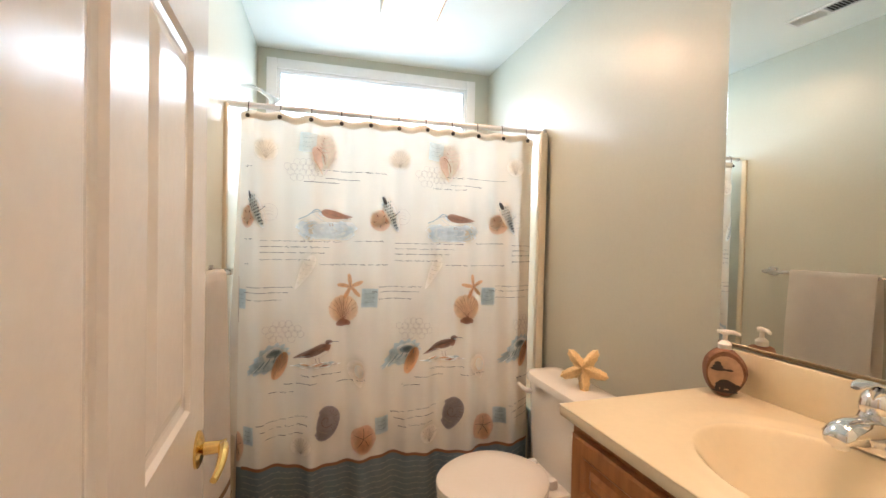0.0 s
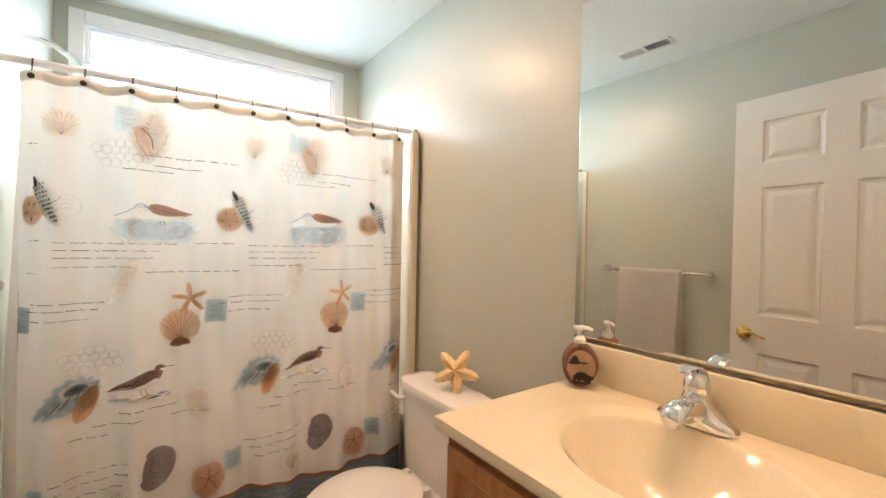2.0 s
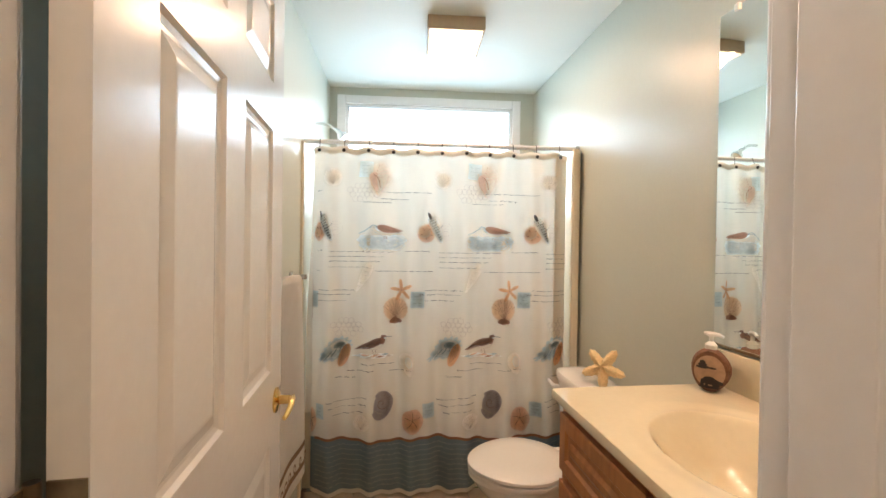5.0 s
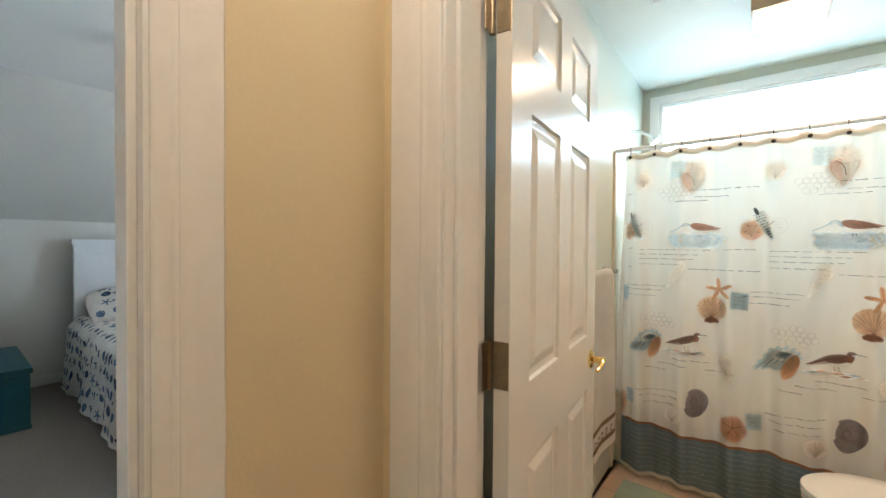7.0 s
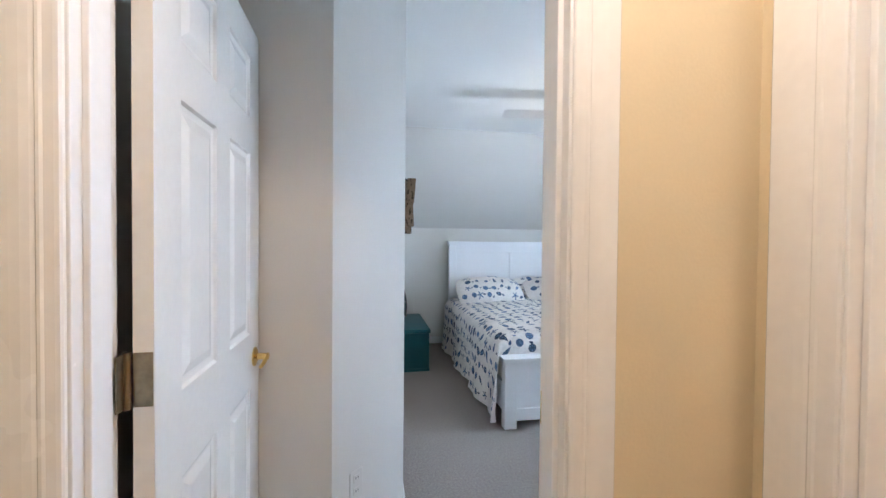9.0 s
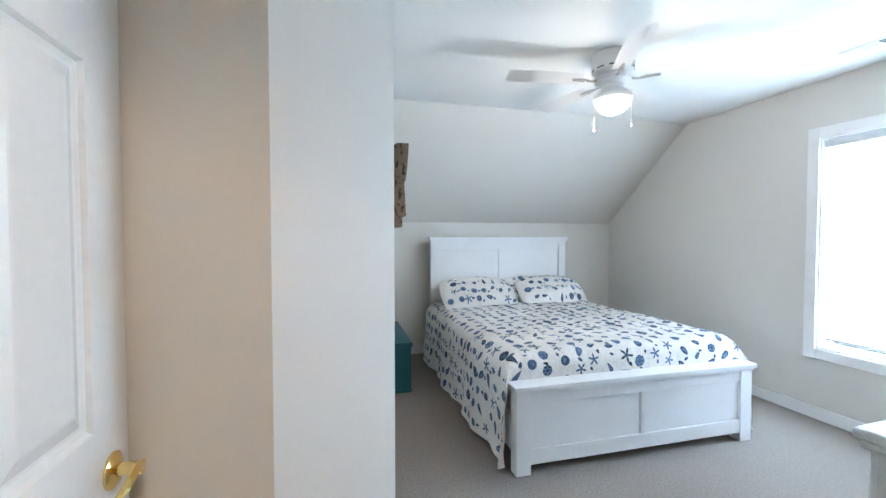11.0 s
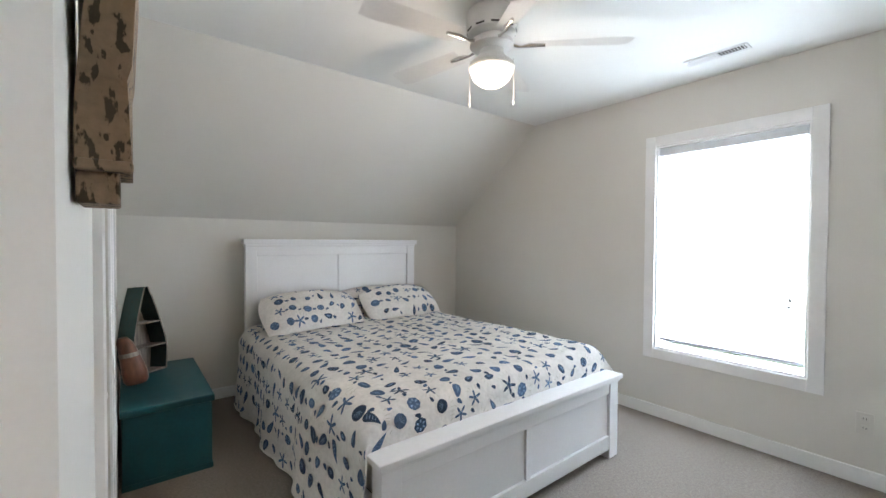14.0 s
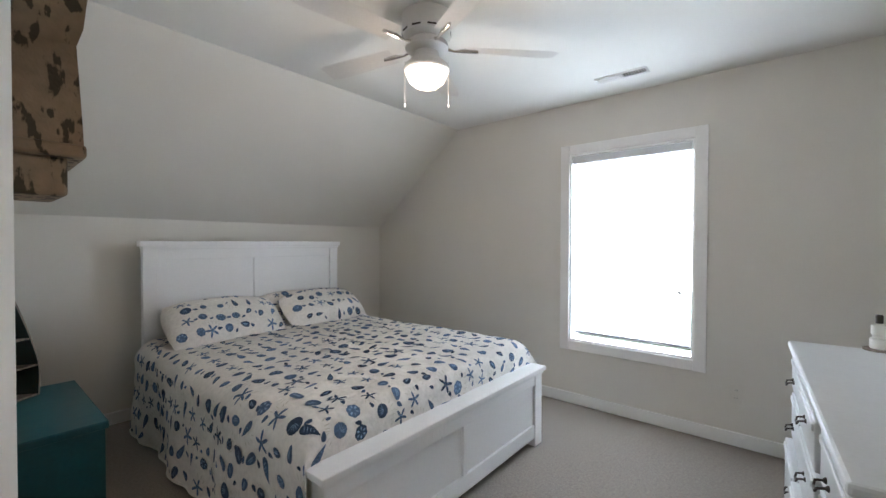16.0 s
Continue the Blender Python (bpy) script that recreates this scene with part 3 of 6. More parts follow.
INK = {"halo": ink("halo_ink", (0.93, 0.93, 0.92)), "mist": ink("mist_ink", (0.88, 0.905, 0.93)), "wash": ink("wash_ink", (0.77, 0.83, 0.885)),
       "peach": ink("peach_ink", (0.74, 0.51, 0.37)), "gold": ink("gold_ink", (0.74, 0.55, 0.39)), "rose": ink("rose_ink", (0.86, 0.71, 0.65)), "rust": ink("rust_ink", (0.48, 0.28, 0.21)),
       "brown": ink("brown_ink", (0.34, 0.23, 0.19)), "slate": ink("slate_ink", (0.52, 0.59, 0.62)), "sky": ink("sky_ink", (0.80, 0.85, 0.87)), "steel": ink("steel_ink", (0.34, 0.41, 0.45)),
       "mauve": ink("mauve_ink", (0.42, 0.36, 0.36)), "pale": ink("pale_ink", (0.85, 0.77, 0.69)), "tan": ink("tan_ink", (0.62, 0.53, 0.46)),
       "dark": ink("dark_ink", (0.16, 0.16, 0.17)), "script": ink("script_ink", (0.10, 0.08, 0.07), 0.7), "orange": ink("orange_ink", (0.76, 0.47, 0.28)),
       "white": ink("white_ink", (0.95, 0.93, 0.90), 0.4)}
curtain = empty("shower_curtain", "white shower curtain printed with seashells, starfish and sandpipers", "shower curtain")
bm = bmesh.new()
TRIM_Z = 0.305


def trim_z(x):
    return TRIM_Z + 0.008 * math.sin(x * 11)


grid(bm, 320, 80, lambda u, v: (lambda x: (lambda z: Vector((x, curtain_y(x, z), z)))(trim_z(x) + (curtain_top(x) - trim_z(x)) * v))(CUR0 + (CUR1 - CUR0) * u))
part("cloth", bm, CURTAIN, curtain, "", True)
bm = bmesh.new()
grid(bm, 280, 14, lambda u, v: (lambda x: (lambda z: Vector((x, curtain_y(x, z), z)))(hem_z(x) + (trim_z(x) - hem_z(x)) * v))(CUR0 + (CUR1 - CUR0) * u))
part("lower_band", bm, BAND, curtain, "slate blue patterned lower band", True)
bm = bmesh.new()
grid(bm, 280, 3, lambda u, v: (lambda x: (lambda z: Vector((x, curtain_y(x, z) - 0.004, z)))(hem_z(x) - 0.012 + 0.022 * v))(CUR0 + (CUR1 - CUR0) * u))
part("hem", bm, CURTAIN, curtain, "white hem", True)
bm = bmesh.new()
grid(bm, 280, 7, lambda u, v: (lambda x: Vector((x, curtain_y(x, 1.8) - 0.004 - 0.006 * math.sin(math.pi * v), curtain_top(x) + 0.004 - 0.034 * v)))(CUR0 + (CUR1 - CUR0) * u))
part("top_hem", bm, CURTAIN, curtain, "folded top hem", True)
DOUBLED = cloth("doubled_curtain_cloth", (0.79, 0.68, 0.55), 0.30, 0.06, 0, 500, 0.15)
e0, e1 = CUR1 - 0.082, CUR1
bm = bmesh.new()
grid(bm, 16, 60, lambda u, v: (lambda x: (lambda z: Vector((x, curtain_y(x, z) + 0.0035, z)))(trim_z(x) + (curtain_top(x) - 0.01 - trim_z(x)) * v))(e0 + (e1 - e0) * u))
part("side_hem", bm, DOUBLED, curtain, "doubled side hem", True)


def returned(u, v):
    """The free edge of the cloth, curling back behind itself towards the towel wall."""
    z = 0.05 + (1.80 - 0.05) * v
    k = max(0.0, min(1.0, (1.78 - z) / 0.9))
    y0 = curtain_y(CUR0, z)
    return Vector((CUR0 - (0.012 + 0.040 * k) * u + 0.006 * math.sin(u * 6.0), y0 + 0.085 * u + 0.012 * math.sin(u * math.pi), z))


bm = bmesh.new()
grid(bm, 14, 60, returned)
part("returned_edge", bm, DOUBLED, curtain, "edge of the cloth curling back", True)


def lay(x):
    """Cloth coordinate to place along the rod: the left edge is gathered, prints end at the cloth's edges."""
    if x < 0.12:
        x = 0.12 - (0.12 - x) / 1.8
    return min(max(x, CUR0 + 0.002), CUR1 - 0.002)


def decal(bm, x0, z0, shape, off=0.0025, rings=4, n=26):
    """A flat printed shape on the curtain: shape(angle) gives its reach (dx, dz)."""
    c = bm.verts.new((lay(x0), curtain_y(lay(x0), z0) - off, z0))
    last = None
    for r in range(1, rings + 1):
        row = []
        for k in range(n):
            dx, dz = shape(k * math.tau / n)
            x, z = lay(x0 + dx * r / rings), z0 + dz * r / rings
            row.append(bm.verts.new((x, curtain_y(x, z) - off, z)))
        for k in range(n):
            j = (k + 1) % n
            bm.faces.new((c, row[k], row[j]) if last is None else (last[k], row[k], row[j], last[j]))
        last = row


def turn(f, deg):
    c, s = math.cos(radians(deg)), math.sin(radians(deg))
    return lambda a: (lambda p: (p[0] * c - p[1] * s, p[0] * s + p[1] * c))(f(a))


def oval(w, h, lump=0.0, k=5):
    return lambda a: (w * math.cos(a) * (1 + lump * math.cos(k * a)), h * math.sin(a) * (1 + lump * math.cos(k * a)))


def rect(w, h):
    return lambda a: (lambda m: (w * math.cos(a) / m, h * math.sin(a) / m))(max(abs(math.cos(a)), abs(math.sin(a))))


def star5(r, inner=0.4):
    return lambda a: (lambda q: (q * math.cos(a + math.pi / 2), q * math.sin(a + math.pi / 2)))(r * (inner + (1 - inner) * (0.5 + 0.5 * math.cos(5 * a)) ** 1.6))


def drop(w, h, sharp=1.5):
    """A shell tapering to a point at the bottom."""
    return lambda a: (w * math.cos(a) * (0.5 + 0.5 * (1 + math.sin(a)) / 2) ** sharp * 1.2, h * math.sin(a))


def fan(r):
    return lambda a: (lambda q: (q * math.cos(a), q * math.sin(a)))(r * (0.62 + 0.38 * (0.5 + 0.5 * math.sin(a))) * (1 + 0.03 * math.cos(18 * a)))


def line(bm, pts, w, off=0.004):
    """A thin printed stroke."""
    prev = None
    for k, (x, z) in enumerate(pts):
        ax, az = pts[min(k + 1, len(pts) - 1)]
        bx, bz = pts[max(k - 1, 0)]
        d = math.hypot(ax - bx, az - bz) or 1
        nx, nz = -(az - bz) / d * w / 2, (ax - bx) / d * w / 2
        x = lay(x)
        y = curtain_y(x, z) - off
        pair = (bm.verts.new((x + nx, y, z + nz)), bm.verts.new((x - nx, y, z - nz)))
        if prev:
            bm.faces.new((prev[0], prev[1], pair[1], pair[0]))
        prev = pair


def script(bm, x0, x1, z, rng, w=0.0022, slope=0.0):
    """A line of handwriting that cannot be read, as short wavering strokes."""
    x = x0
    while x < x1 - 0.012:
        ln = min(rng.uniform(0.015, 0.05), x1 - x)
        n = max(4, int(ln / 0.0036))
        ph, tall, rate = rng.uniform(0, 6), rng.uniform(0.001, 0.0055), rng.uniform(1.5, 2.9)
        line(bm, [(x + ln * k / n, z + slope * (x - x0) + tall * math.sin(ph + k * rate) * (0.5 + 0.5 * math.sin(k * 0.9 + ph))) for k in range(n + 1)], w * rng.uniform(0.6, 1.2))
        x += ln + rng.uniform(0.005, 0.014)


REP = 0.573
rng = random.Random(4)
layers = {k: bmesh.new() for k in INK}


def inside(x, r):
    return -0.085 < x + r * 0.5 and x - r * 0.5 < CUR1


def printed(name, parent):
    """Joins the shapes drawn so far into one printed picture with its inks."""
    keys = [k for k in INK if len(layers[k].verts)]
    whole = bmesh.new()
    for n_, k in enumerate(keys):
        for f in layers[k].faces:
            f.material_index = n_
        tmp = bpy.data.meshes.new("tmp")
        layers[k].to_mesh(tmp)
        whole.from_mesh(tmp)
        bpy.data.meshes.remove(tmp)
        layers[k].free()
        layers[k] = bmesh.new()
    ob = part(name, whole, INK[keys[0]], parent)
    for k in keys[1:]:
        ob.data.materials.append(INK[k])
    return ob


def motif(x, z, r, draw, name="printed_shell"):
    for k in (-1, 0, 1, 2):
        if inside(x + REP * k, r * 0.9):
            draw(x + REP * k, z)
            printed(name, curtain)


def put(key, x, z, shape, off=0.0025, n=26):
    decal(layers[key], x, z, shape, off, 4, n)


def conch(x, z):
    """A pink whelk: stepped spire above, wide shoulder, open lip with a dark fold, canal tapering below."""
    def body(a):
        q = math.sin(a)
        w = (0.056 * max(0.0, 1 - abs(q - 0.05) ** 1.7) ** 0.9 + 0.006) * (1 + 0.07 * math.cos(11 * a))
        return w * (1 if math.cos(a) > 0 else -1) * min(1, abs(math.cos(a)) * 2.6), 0.094 * q
    put("pale", x, z, turn(body, -8), 0.0022, 60)
    put("rose", x - 0.022, z - 0.018, turn(drop(0.026, 0.052), 14), 0.003)
    put("white", x + 0.004, z - 0.016, turn(oval(0.013, 0.044), 8), 0.0036)
    for k in range(5):
        h, w = 0.020 + 0.015 * k, 0.044 - 0.0085 * k
        line(layers["rose"], [(x - w + 0.012, z + h), (x + 0.004, z + h - 0.012), (x + w + 0.010, z + h - 0.002)], 0.0034, 0.0042)
        line(layers["rust"], [(x - w + 0.014, z + h - 0.003), (x - 0.2 * w, z + h - 0.011)], 0.0016, 0.0048)
    line(layers["rust"], [(x - 0.030, z + 0.026), (x - 0.012, z + 0.014), (x + 0.002, z - 0.012), (x + 0.006, z - 0.044)], 0.0034, 0.005)
    line(layers["rose"], [(x + 0.048, z + 0.014), (x + 0.040, z - 0.020), (x + 0.020, z - 0.055), (x + 0.006, z - 0.088)], 0.004, 0.005)
    line(layers["peach"], [(x - 0.044, z + 0.006), (x - 0.040, z - 0.026), (x - 0.018, z - 0.060), (x - 0.004, z - 0.088)], 0.003, 0.005)


def bird_one(x, z):
    """A wader facing the tub's foot: bare white breast, slate cap, folded red-brown wing, long thin bill."""
    def wing(a):
        return 0.068 * math.cos(a), 0.0165 * math.sin(a) * (1 - 0.66 * math.cos(a)) + 0.004 * math.cos(a) ** 2
    put("rust", x + 0.040, z - 0.002, turn(wing, -8), 0.003, 40)
    for k in range(7):
        line(layers["brown"], [(x - 0.012 + 0.014 * k, z + 0.010 - 0.004 * k), (x + 0.008 + 0.014 * k, z + 0.001 - 0.003 * k), (x + 0.022 + 0.013 * k, z - 0.005 - 0.002 * k)], 0.0012, 0.0045)
    line(layers["steel"], [(x - 0.026, z + 0.006), (x - 0.034, z + 0.017), (x - 0.048, z + 0.021), (x - 0.060, z + 0.015), (x - 0.066, z + 0.006)], 0.0042, 0.003)
    line(layers["steel"], [(x - 0.030, z + 0.010), (x - 0.050, z + 0.011), (x - 0.064, z + 0.004)], 0.0024, 0.003)
    line(layers["steel"], [(x - 0.066, z + 0.006), (x - 0.09, z - 0.010), (x - 0.124, z - 0.024)], 0.0036, 0.003)
    line(layers["slate"], [(x - 0.060, z - 0.002), (x - 0.045, z - 0.012), (x - 0.020, z - 0.030), (x + 0.012, z - 0.038), (x + 0.05, z - 0.030), (x + 0.085, z - 0.016)], 0.0014, 0.003)
    put("mist", x - 0.024, z + 0.000, turn(oval(0.016, 0.009), -30), 0.0022)
    for d in (0.008, 0.020):
        line(layers["rust"], [(x + d, z - 0.038), (x + d + 0.002, z - 0.050)], 0.0026, 0.004)


def bird_two(x, z):
    """A brown shorebird on pebbles, looking away from the first: slim dark back and tail, white belly, rust throat."""
    def back(a):
        return 0.078 * math.cos(a), 0.017 * math.sin(a) * (1 + 0.70 * math.cos(a)) + 0.003 * math.cos(a)
    put("brown", x - 0.016, z - 0.002, turn(back, 17), 0.003, 36)
    line(layers["rust"], [(x - 0.072, z - 0.020), (x - 0.03, z - 0.006), (x + 0.02, z + 0.008), (x + 0.046, z + 0.018)], 0.006, 0.0042)
    line(layers["white"], [(x - 0.06, z - 0.022), (x - 0.022, z - 0.012), (x + 0.006, z - 0.016)], 0.002, 0.005)
    put("rust", x + 0.056, z + 0.020, turn(oval(0.013, 0.021), -14), 0.0042)
    put("brown", x + 0.060, z + 0.040, turn(oval(0.015, 0.010), 8), 0.0048)
    put("white", x + 0.068, z + 0.033, oval(0.008, 0.0045), 0.0055)
    line(layers["dark"], [(x + 0.072, z + 0.041), (x + 0.104, z + 0.039)], 0.0026, 0.0055)
    line(layers["tan"], [(x - 0.01, z - 0.022), (x + 0.022, z - 0.026), (x + 0.052, z - 0.012), (x + 0.064, z + 0.004)], 0.0014, 0.003)
    for k in range(5):
        line(layers["dark"], [(x - 0.062 + 0.022 * k, z - 0.016 + 0.008 * k), (x - 0.036 + 0.022 * k, z - 0.006 + 0.007 * k)], 0.0012, 0.0052)
    for d in (0.006, 0.020):
        line(layers["brown"], [(x + d, z - 0.026), (x + d + 0.004, z - 0.048), (x + d + 0.014, z - 0.052)], 0.002, 0.004)
    put("halo", x + 0.004, z - 0.060, oval(0.094, 0.012, 0.2, 6), 0.0016)
    for k, (d, e, w, key) in enumerate(((-0.066, 0.000, 0.020, "slate"), (-0.036, 0.006, 0.022, "peach"), (-0.012, -0.006, 0.026, "pale"), (0.018, 0.004, 0.022, "peach"), (0.044, -0.004, 0.020, "rust"), (0.070, 0.008, 0.016, "slate"), (0.088, 0.000, 0.012, "tan"))):
        put(key, x + d, z - 0.060 + e, turn(oval(w, 0.0045, 0.2, 4), 6), 0.0024 + 0.0002 * k, 18)


def sand_dollar(x, z):
    put("peach", x, z, oval(0.047, 0.048), 0.0036)
    put("pale", x - 0.010, z + 0.010, oval(0.034, 0.034), 0.0044)
    for k in range(5):
        a = math.pi / 2 + k * math.tau / 5 + 0.6
        line(layers["brown"], [(x + 0.02 * math.cos(a), z + 0.02 * math.sin(a)), (x + 0.033 * math.cos(a), z + 0.033 * math.sin(a))], 0.0035, 0.0055)


def auger(x, z):
    """A chequered cone shell with a black crown and a faint postmark beside it."""
    put("white", x, z, turn(drop(0.029, 0.082, 0.9), 24), 0.0042)
    put("sky", x - 0.004, z, turn(drop(0.016, 0.078, 0.9), 24), 0.0047)
    put("dark", x - 0.034, z + 0.066, turn(oval(0.008, 0.020), 24), 0.0052)
    for k in range(10):
        t = 0.06 - 0.0135 * k
        cx, cz = x - t * 0.407, z + t * 0.914
        w = 0.024 * (0.12 + 0.88 * (10 - k) / 10)
        for j in range(-2, 3):
            dx = w * (j + (0.5 if k % 2 else 0)) / 2.4
            if abs(dx) < w:
                line(layers["steel" if (j + k) % 3 else "dark"], [(cx + dx * 0.914 - 0.001, cz + dx * 0.407 + 0.0035), (cx + dx * 0.914 + 0.001, cz + dx * 0.407 - 0.0035)], 0.0042, 0.0058)
    line(layers["tan"], [(x + 0.05 + 0.034 * math.cos(a / 20 * math.tau), z - 0.005 + 0.036 * math.sin(a / 20 * math.tau)) for a in range(21)], 0.0013, 0.003)
    for k in range(3):
        line(layers["tan"], [(x + 0.035, z + 0.012 - 0.014 * k), (x + 0.05, z + 0.016 - 0.014 * k), (x + 0.066, z + 0.011 - 0.014 * k)], 0.0016, 0.003)
    line(layers["dark"], [(x + 0.012, z - 0.002), (x + 0.026, z + 0.008), (x + 0.036, z + 0.02)], 0.002, 0.006)


def scallop(x, z, key="gold", r=0.076):
    put(key, x, z, fan(r), n=40)
    for k in range(9):
        a = radians(25 + k * 16.2)
        line(layers["rust" if key == "gold" else "tan"], [(x, z - r * 0.5), (x + 0.5 * r * math.cos(a), z - 0.12 * r + 0.55 * r * math.sin(a)), (x + 0.93 * r * math.cos(a), z + 0.9 * r * math.sin(a))], 0.0014, 0.0055)
    if key == "gold":
        put("rust", x - 0.02, z - r * 0.66, oval(0.012, 0.010), 0.0045)
        put("rust", x + 0.02, z - r * 0.66, oval(0.012, 0.010), 0.0045)
        put("rust", x, z - r * 0.62, oval(0.026, 0.016, 0.1, 3), 0.0045)


def star(x, z):
    put("orange", x, z, turn(star5(0.061, 0.23), 8), 0.0036, 50)
    for k in range(5):
        a = math.pi / 2 + radians(8) + k * math.tau / 5
        line(layers["rust"], [(x, z), (x + 0.045 * math.cos(a), z + 0.045 * math.sin(a))], 0.0014, 0.0055)


def stamp(x, z, key, w, h, deg):
    put(key, x, z, turn(rect(w, h), deg), n=32)
    for k in range(3):
        line(layers["slate" if key == "sky" else "steel"], [(x - w * 0.6, z + h * (0.5 - 0.45 * k)), (x, z + h * (0.42 - 0.45 * k)), (x + w * 0.6, z + h * (0.5 - 0.45 * k))], 0.0016, 0.005)


def blue_shell(x, z):
    """A spiny blue-grey murex: fringed body drawn out to a spire, white lip, dark mouth, pale ridges."""
    def body(a):
        c, q = math.cos(a), math.sin(a)
        r = 1 + 0.10 * math.cos(15 * a)
        return (0.082 + (0.030 if c < 0 else 0.0) * abs(c) ** 3) * c * r, 0.054 * q * r * (1.0 if c > 0 else 1 - 0.45 * abs(c))
    put("slate", x, z, turn(body, 32), n=90)
    put("sky", x + 0.004, z + 0.004, turn(oval(0.064, 0.038, 0.1, 9), 32), 0.0034, 54)
    put("white", x + 0.014, z + 0.022, turn(oval(0.042, 0.026, 0.06, 5), 18), 0.0042, 36)
    put("slate", x + 0.015, z + 0.023, turn(oval(0.029, 0.016, 0.05, 4), 18), 0.0048, 30)
    put("steel", x + 0.017, z + 0.025, turn(oval(0.020, 0.009), 18), 0.0054)
    for k in range(8):
        line(layers["steel" if k % 2 else "white"], [(x - 0.078 + 0.018 * k, z - 0.060 + 0.009 * k), (x - 0.050 + 0.014 * k, z - 0.034 + 0.008 * k), (x - 0.032 + 0.011 * k, z - 0.010 + 0.005 * k)], 0.0026, 0.0056)


def orange_shell(x, z):
    put("orange", x, z, turn(oval(0.026, 0.065), -22), 0.0054)
    for k in range(6):
        line(layers["rust"], [(x - 0.024 + 0.006 * k, z - 0.045 + 0.006 * k), (x - 0.004 + 0.008 * k, z + 0.045 - 0.002 * k)], 0.0016, 0.0072)


def ammonite(x, z):
    """A mauve ear-shaped shell with a coil and ribs along its lip."""
    put("mauve", x, z, turn(lambda a: (0.052 * math.cos(a) * (1 + 0.16 * math.sin(a)) - (0.010 if math.cos(a) < -0.5 and abs(math.sin(a)) < 0.5 else 0) * -1, 0.078 * math.sin(a)), -14), 0.0025, 40)
    for k in range(9):
        a = radians(-60 + 17 * k)
        line(layers["brown"], [(x + 0.006 + 0.026 * math.cos(a), z + 0.014 + 0.034 * math.sin(a)), (x + 0.010 + 0.042 * math.cos(a), z + 0.012 + 0.054 * math.sin(a))], 0.0016, 0.0045)
    line(layers["brown"], [(x - 0.002 + (0.004 + 0.0017 * k) * math.cos(k * 0.5 - 1.2), z + 0.010 + (0.004 + 0.002 * k) * math.sin(k * 0.5 - 1.2)) for k in range(15)], 0.0026, 0.0045)
    line(layers["tan"], [(x - 0.034, z - 0.02), (x - 0.02, z - 0.036), (x + 0.004, z - 0.044)], 0.0022, 0.0045)


def brown_dollar(x, z):
    put("peach", x, z, oval(0.056, 0.064, 0.03, 5))
    put("gold", x, z - 0.024, oval(0.044, 0.036), 0.0042)
    for k in range(5):
        a = math.pi / 2 + k * math.tau / 5
        line(layers["brown"], [(x, z + 0.006), (x + 0.018 * math.cos(a) + 0.003, z + 0.006 + 0.02 * math.sin(a)), (x + 0.042 * math.cos(a), z + 0.006 + 0.046 * math.sin(a))], 0.0024, 0.0062)


def net(x, z):
    """A faint net of overlapping rings."""
    for i in range(6):
        for j in range(4):
            if (i + 2 * j) % 7 == 3 or (i in (0, 5) and j in (0, 3)):
                continue
            cx, cz = x - 0.068 + 0.025 * i + (0.0125 if j % 2 else 0), z - 0.036 + 0.022 * j
            line(layers["tan"], [(cx + 0.0155 * math.cos(a * math.tau / 12), cz + 0.0155 * math.sin(a * math.tau / 12)) for a in range(13)], 0.0019, 0.0022)


def soft(x, z):
    put("pale", x, z, turn(drop(0.045, 0.062), 15))
    put("white", x + 0.008, z + 0.012, turn(oval(0.02, 0.03), 15), 0.0045)


def tall_shell(x, z):
    put("pale", x, z, turn(lambda a: (0.028 * math.cos(a) * (1 + 0.6 * math.sin(a)) * 0.8, 0.085 * math.sin(a)), -28))
    for k in range(6):
        t = -0.05 + 0.022 * k
        line(layers["tan"], [(x + t * 0.47 - 0.016 - 0.06 * t, z + t * 0.88 + 0.004), (x + t * 0.47, z + t * 0.88 - 0.003), (x + t * 0.47 + 0.016 + 0.06 * t, z + t * 0.88 - 0.004)], 0.0012, 0.004)


motif(0.411, 1.668, 0.06, conch)
motif(0.344, 1.717, 0.04, lambda x, z: stamp(x, z, "sky", 0.036, 0.042, -4), "printed_stamp")
motif(0.175, 1.66, 0.05, lambda x, z: scallop(x, z, "pale", 0.055))
motif(0.33, 1.60, 0.09, net, "printed_net")
motif(0.432, 1.405, 0.12, bird_one, "printed_bird")


def pool(x, z):
    """A pale blue wash of water with a ragged, nearly straight shore."""
    def patch(w, h, p, seed):
        return lambda a: (lambda q: (w * math.cos(a) * q, h * math.sin(a) * q * (0.72 if math.sin(a) > 0 and abs(math.cos(a)) < 0.45 else 1.0)))(
            (1 / (abs(math.cos(a)) ** p + abs(math.sin(a)) ** p) ** (1 / p)) * (1 + 0.05 * math.sin(5 * a + seed) + 0.04 * math.sin(11 * a + 2 * seed)))
    for n_, (key, w, h, p) in enumerate((("mist", 0.124, 0.045, 3.2), ("wash", 0.110, 0.037, 3.0))):
        put(key, x - 0.004, z + 0.004, patch(w, h, p, n_ * 1.7), 0.0008 + 0.0004 * n_, 52)


